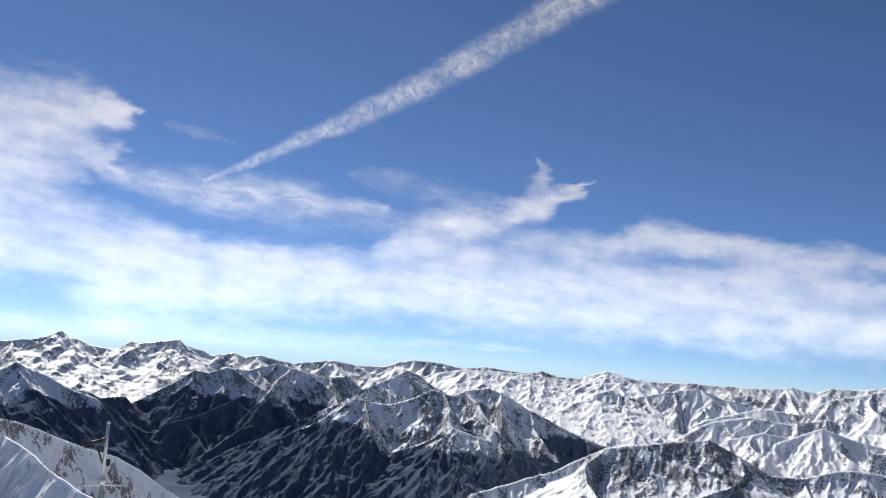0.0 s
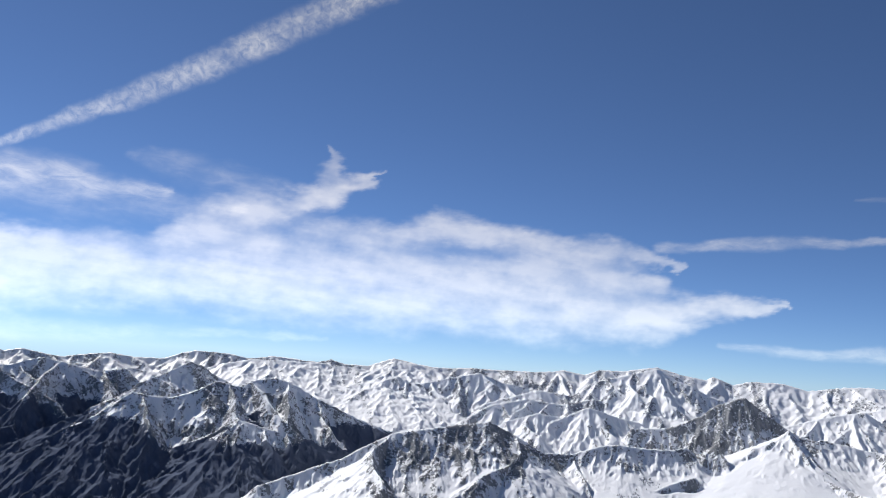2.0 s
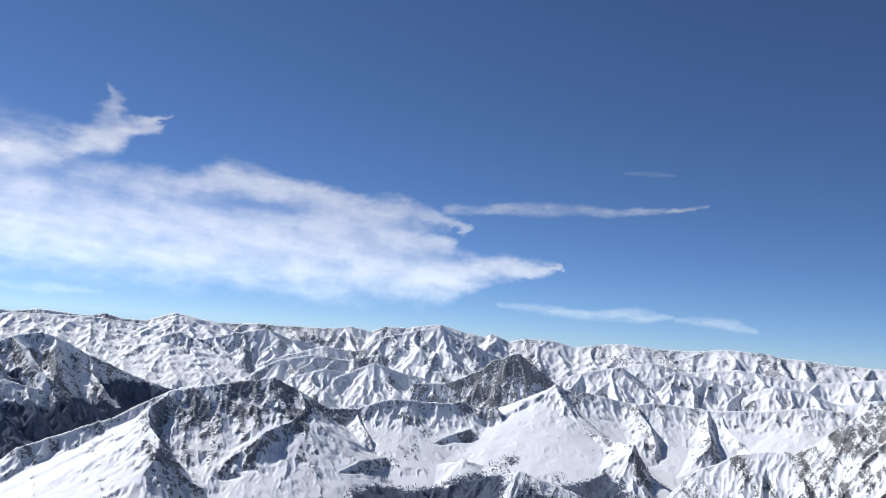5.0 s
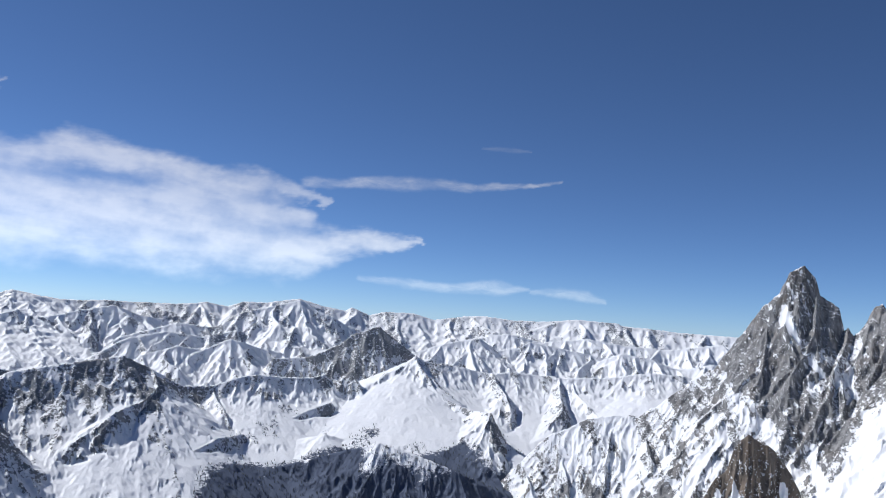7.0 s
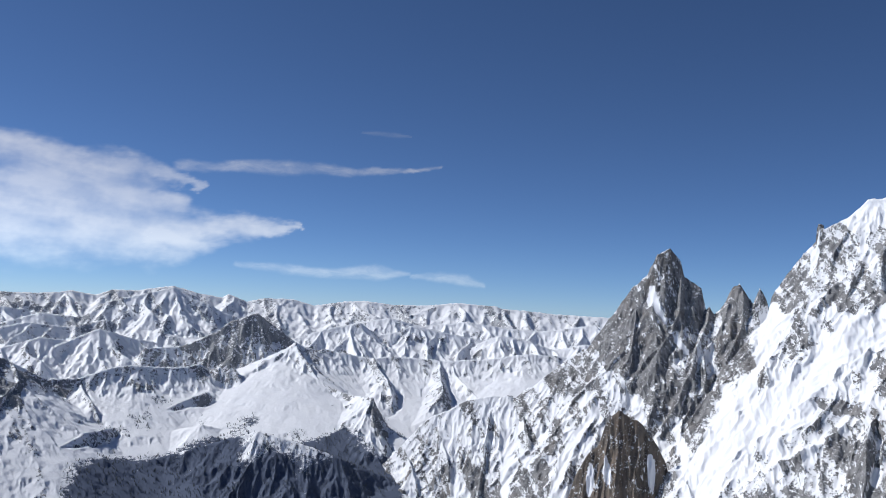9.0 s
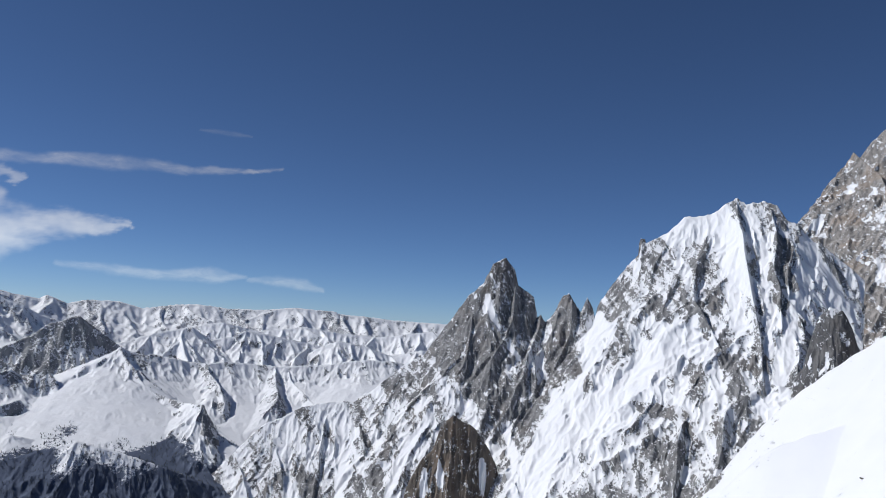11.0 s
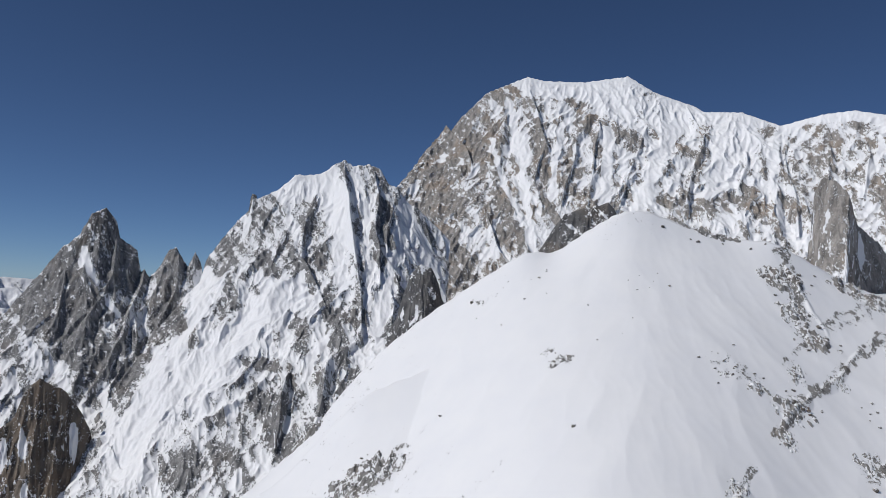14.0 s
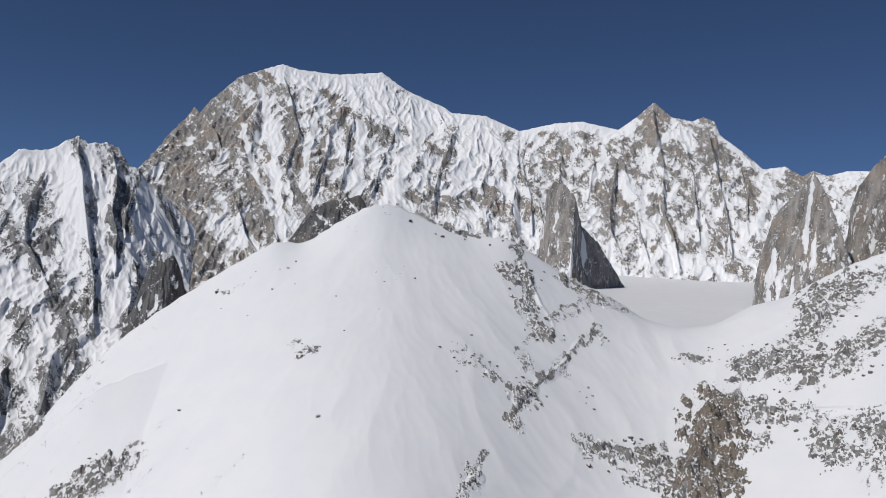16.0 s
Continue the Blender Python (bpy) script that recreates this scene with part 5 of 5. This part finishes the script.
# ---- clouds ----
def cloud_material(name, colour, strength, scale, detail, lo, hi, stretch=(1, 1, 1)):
    """Ice cloud that lets the sky through; its glow stands in for scattered sunlight."""
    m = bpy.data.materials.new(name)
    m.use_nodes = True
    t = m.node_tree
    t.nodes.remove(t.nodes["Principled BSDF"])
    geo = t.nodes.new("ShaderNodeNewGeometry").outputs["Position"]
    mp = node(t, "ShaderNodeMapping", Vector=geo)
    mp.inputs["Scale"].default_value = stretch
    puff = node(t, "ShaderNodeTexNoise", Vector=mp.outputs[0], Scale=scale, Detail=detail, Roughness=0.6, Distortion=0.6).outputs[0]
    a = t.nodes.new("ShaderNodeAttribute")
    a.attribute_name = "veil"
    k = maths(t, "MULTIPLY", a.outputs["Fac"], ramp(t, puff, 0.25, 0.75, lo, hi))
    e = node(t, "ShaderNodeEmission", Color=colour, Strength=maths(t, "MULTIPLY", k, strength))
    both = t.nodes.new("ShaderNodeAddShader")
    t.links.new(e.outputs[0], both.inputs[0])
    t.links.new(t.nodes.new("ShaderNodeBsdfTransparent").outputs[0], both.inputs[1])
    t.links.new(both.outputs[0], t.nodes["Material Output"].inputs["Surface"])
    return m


def cloud(name, strokes, mat, r=4850.0, step=0.09, seed=1, warp=0.4, size=3.0, tear=0.3, feather=(0.3, 1.5)):
    """A thin sheet of cloud high over the horizon, its density from soft strokes (line, weight) torn by noise."""
    pts = np.array([p for line, w in strokes for p in line])
    pad = 2.0 * pts[:, 2].max() + 0.8
    az = np.arange(pts[:, 0].min() - pad, pts[:, 0].max() + pad, step)
    el = np.arange(pts[:, 1].min() - pad, pts[:, 1].max() + pad, step)
    A, E = np.meshgrid(az, el, indexing="ij")
    Aw = A + warp * 1.6 * fbm(A / size, E / size * 2.5, 5, seed, 0.6)
    Ew = E + warp * fbm(A / size + 9, E / size * 2.5, 5, seed + 9, 0.6)
    clear = np.ones(A.shape)
    for line, weight in strokes:
        best = np.zeros(A.shape)
        for (a0, e0, w0), (a1, e1, w1) in zip(line, line[1:]):
            da, de = a1 - a0, e1 - e0
            t = np.clip(((Aw - a0) * da + (Ew - e0) * de) / (da * da + de * de), 0, 1)
            d = np.hypot(Aw - a0 - t * da, Ew - e0 - t * de) / (w0 + t * (w1 - w0))
            best = np.maximum(best, 1 - smooth(*feather, d))
        clear *= 1 - weight * best
    comb = 0.55 * fbm((A + 1.5 * E) / size * 0.45, (E + 0.06 * A) / size * 2.0, 5, seed + 20, 0.55) + 0.4 * fbm(A / size * 1.4, E / size * 1.8, 5, seed + 27, 0.6)
    dens = np.clip((1 - clear) * np.clip(1 - tear + tear * 1.7 * (0.5 + comb), 0, 1.15) + 0.7 * tear * comb * np.sqrt(np.clip((1 - clear) * clear, 0, 1)), 0, 1.15)
    a, e = np.radians(A), np.radians(E)
    co = np.stack([r * np.sin(a) * np.cos(e), r * np.cos(a) * np.cos(e), EYE + r * np.sin(e)], -1).reshape(-1, 3)
    na, ne = A.shape
    idx = np.arange(na * ne).reshape(na, ne)
    quads = np.stack([idx[:-1, :-1], idx[1:, :-1], idx[1:, 1:], idx[:-1, 1:]], -1).reshape(-1, 4)
    keep = dens.reshape(-1)[quads].max(1) > 0.004
    quads = quads[keep]
    me = bpy.data.meshes.new(name)
    me.from_pydata(co.tolist(), [], quads.tolist())
    layer = me.attributes.new("veil", "FLOAT", "POINT")
    layer.data.foreach_set("value", dens.astype(np.float32).ravel())
    bm = bmesh.new()
    bm.from_mesh(me)
    bmesh.ops.delete(bm, geom=[v for v in bm.verts if not v.link_faces], context="VERTS")
    bm.to_mesh(me)
    bm.free()
    me.materials.append(mat)
    return new(name, me)


# glow tinted orange so that it adds up to white over the blue sky
WARM_GLOW = (0.96, 0.80, 0.48, 1)
cirrus = cloud_material("cirrus", WARM_GLOW, 0.47, 0.003, 8.0, 0.92, 1.05, (1, 1, 3))
wispy = cloud_material("wispy", WARM_GLOW, 0.4, 0.006, 6.0, 0.4, 1.2, (1, 1, 3))
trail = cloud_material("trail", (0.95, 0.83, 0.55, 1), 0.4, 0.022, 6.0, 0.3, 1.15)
BANK_LOW = [([(-21.76, 3.06, 2.32), (-17.6, 3.6, 2.32), (-13.49, 3.78, 2.13), (-10.61, 4.47, 1.93), (-5.84, 4.48, 1.93), (-0.73, 4.64, 2.01), (4.71, 4.58, 2.13), (10.38, 4.48, 2.13), (16.19, 4.33, 2.01), (22.03, 4.14, 1.86), (26.63, 3.92, 1.63), (29.61, 4.2, 1.16), (33.25, 4.83, 0.66), (36.42, 5.08, 0.19)], 1.0), ([(-33.58, 7.03, 2.9), (-30.62, 6.53, 2.71), (-27.24, 6.36, 2.32), (-22.94, 5.9, 1.63), (-18.02, 5.41, 1.39), (-12.15, 5.31, 1.16)], 0.9)]
BANK_MIDDLE = [([(1.9, 6.96, 1.55), (5.56, 7.51, 1.39), (10.08, 8.12, 1.08), (13.5, 9.1, 0.93), (17.44, 8.88, 0.77), (21.01, 8.06, 0.93), (24.89, 8.04, 0.85), (27.95, 7.91, 0.54), (29.86, 7.23, 0.19)], 0.75), ([(0.23, 5.66, 1.55), (6.46, 5.88, 1.55), (12.16, 6.36, 1.24), (18, 6.39, 1.24), (23.84, 6.17, 1.32), (28.04, 6.01, 0.77)], 0.7)]
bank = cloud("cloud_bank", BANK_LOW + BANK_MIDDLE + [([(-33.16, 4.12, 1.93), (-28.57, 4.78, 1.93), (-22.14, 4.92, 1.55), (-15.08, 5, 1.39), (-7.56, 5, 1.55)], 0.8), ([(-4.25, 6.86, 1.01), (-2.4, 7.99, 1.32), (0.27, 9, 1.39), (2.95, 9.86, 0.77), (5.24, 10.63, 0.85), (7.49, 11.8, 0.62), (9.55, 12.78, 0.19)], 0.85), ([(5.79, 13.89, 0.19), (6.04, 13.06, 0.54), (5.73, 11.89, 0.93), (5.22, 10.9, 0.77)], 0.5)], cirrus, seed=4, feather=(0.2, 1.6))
tagged(bank, "long white cloud bank with a torn hooked top", "cloud")
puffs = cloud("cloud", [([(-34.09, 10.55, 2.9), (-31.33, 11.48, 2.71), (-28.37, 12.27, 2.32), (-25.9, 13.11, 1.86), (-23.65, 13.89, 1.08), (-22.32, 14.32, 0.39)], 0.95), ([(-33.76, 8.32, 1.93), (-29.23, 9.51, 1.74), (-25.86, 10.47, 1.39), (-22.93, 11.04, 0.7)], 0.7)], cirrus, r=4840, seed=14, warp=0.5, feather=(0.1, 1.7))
tagged(puffs, "bright ragged white cloud above the cloud bank", "cloud")
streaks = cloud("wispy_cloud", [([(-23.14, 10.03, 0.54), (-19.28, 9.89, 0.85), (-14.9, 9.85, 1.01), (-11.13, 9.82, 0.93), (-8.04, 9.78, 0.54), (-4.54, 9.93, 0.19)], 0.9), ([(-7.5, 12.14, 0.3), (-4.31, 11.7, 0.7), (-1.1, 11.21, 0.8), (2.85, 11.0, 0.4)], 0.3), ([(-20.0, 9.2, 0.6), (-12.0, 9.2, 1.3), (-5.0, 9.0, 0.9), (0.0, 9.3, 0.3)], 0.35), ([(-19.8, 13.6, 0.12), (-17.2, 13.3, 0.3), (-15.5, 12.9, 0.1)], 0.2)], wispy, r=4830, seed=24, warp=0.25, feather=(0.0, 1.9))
tagged(streaks, "thin brushed streak of high cloud", "cloud")
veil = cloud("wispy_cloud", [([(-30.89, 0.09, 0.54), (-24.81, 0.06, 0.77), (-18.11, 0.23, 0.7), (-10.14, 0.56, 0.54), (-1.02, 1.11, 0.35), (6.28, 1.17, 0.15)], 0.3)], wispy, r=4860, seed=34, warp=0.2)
tagged(veil, "faint low veil of cloud above the horizon", "cloud")
for line, weight, words, s in (([(32.4, 2.29, 0.19), (35.5, 2.14, 0.31), (38.97, 2, 0.27), (41.63, 2.19, 0.43), (43.81, 2.2, 0.12)], 0.5, "small soft white cloud low over the peaks", 44), ([(44.07, 2.07, 0.12), (46.11, 2.03, 0.35), (47.93, 1.91, 0.35), (49.19, 1.61, 0.12)], 0.5, "small soft white cloud low over the peaks", 45), ([(40.22, 11.62, 0.08), (41.95, 11.56, 0.19), (43.67, 11.49, 0.08)], 0.15, "barely visible wisp of cloud in blue sky", 46)):
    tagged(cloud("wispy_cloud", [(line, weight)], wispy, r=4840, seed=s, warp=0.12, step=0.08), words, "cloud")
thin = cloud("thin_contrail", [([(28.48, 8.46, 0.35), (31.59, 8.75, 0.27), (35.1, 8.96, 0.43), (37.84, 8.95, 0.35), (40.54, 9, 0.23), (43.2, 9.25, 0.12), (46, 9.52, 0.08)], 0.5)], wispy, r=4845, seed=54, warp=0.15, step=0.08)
tagged(thin, "thin fading vapour trail at the cloud bank's end", "vapour trail")
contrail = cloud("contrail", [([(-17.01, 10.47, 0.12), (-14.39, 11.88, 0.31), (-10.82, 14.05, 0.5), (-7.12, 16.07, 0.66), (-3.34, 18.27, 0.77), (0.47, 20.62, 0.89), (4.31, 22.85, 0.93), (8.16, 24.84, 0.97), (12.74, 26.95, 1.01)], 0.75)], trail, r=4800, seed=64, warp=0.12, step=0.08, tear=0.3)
tagged(contrail, "broad puffy white vapour trail across blue sky", "vapour trail")
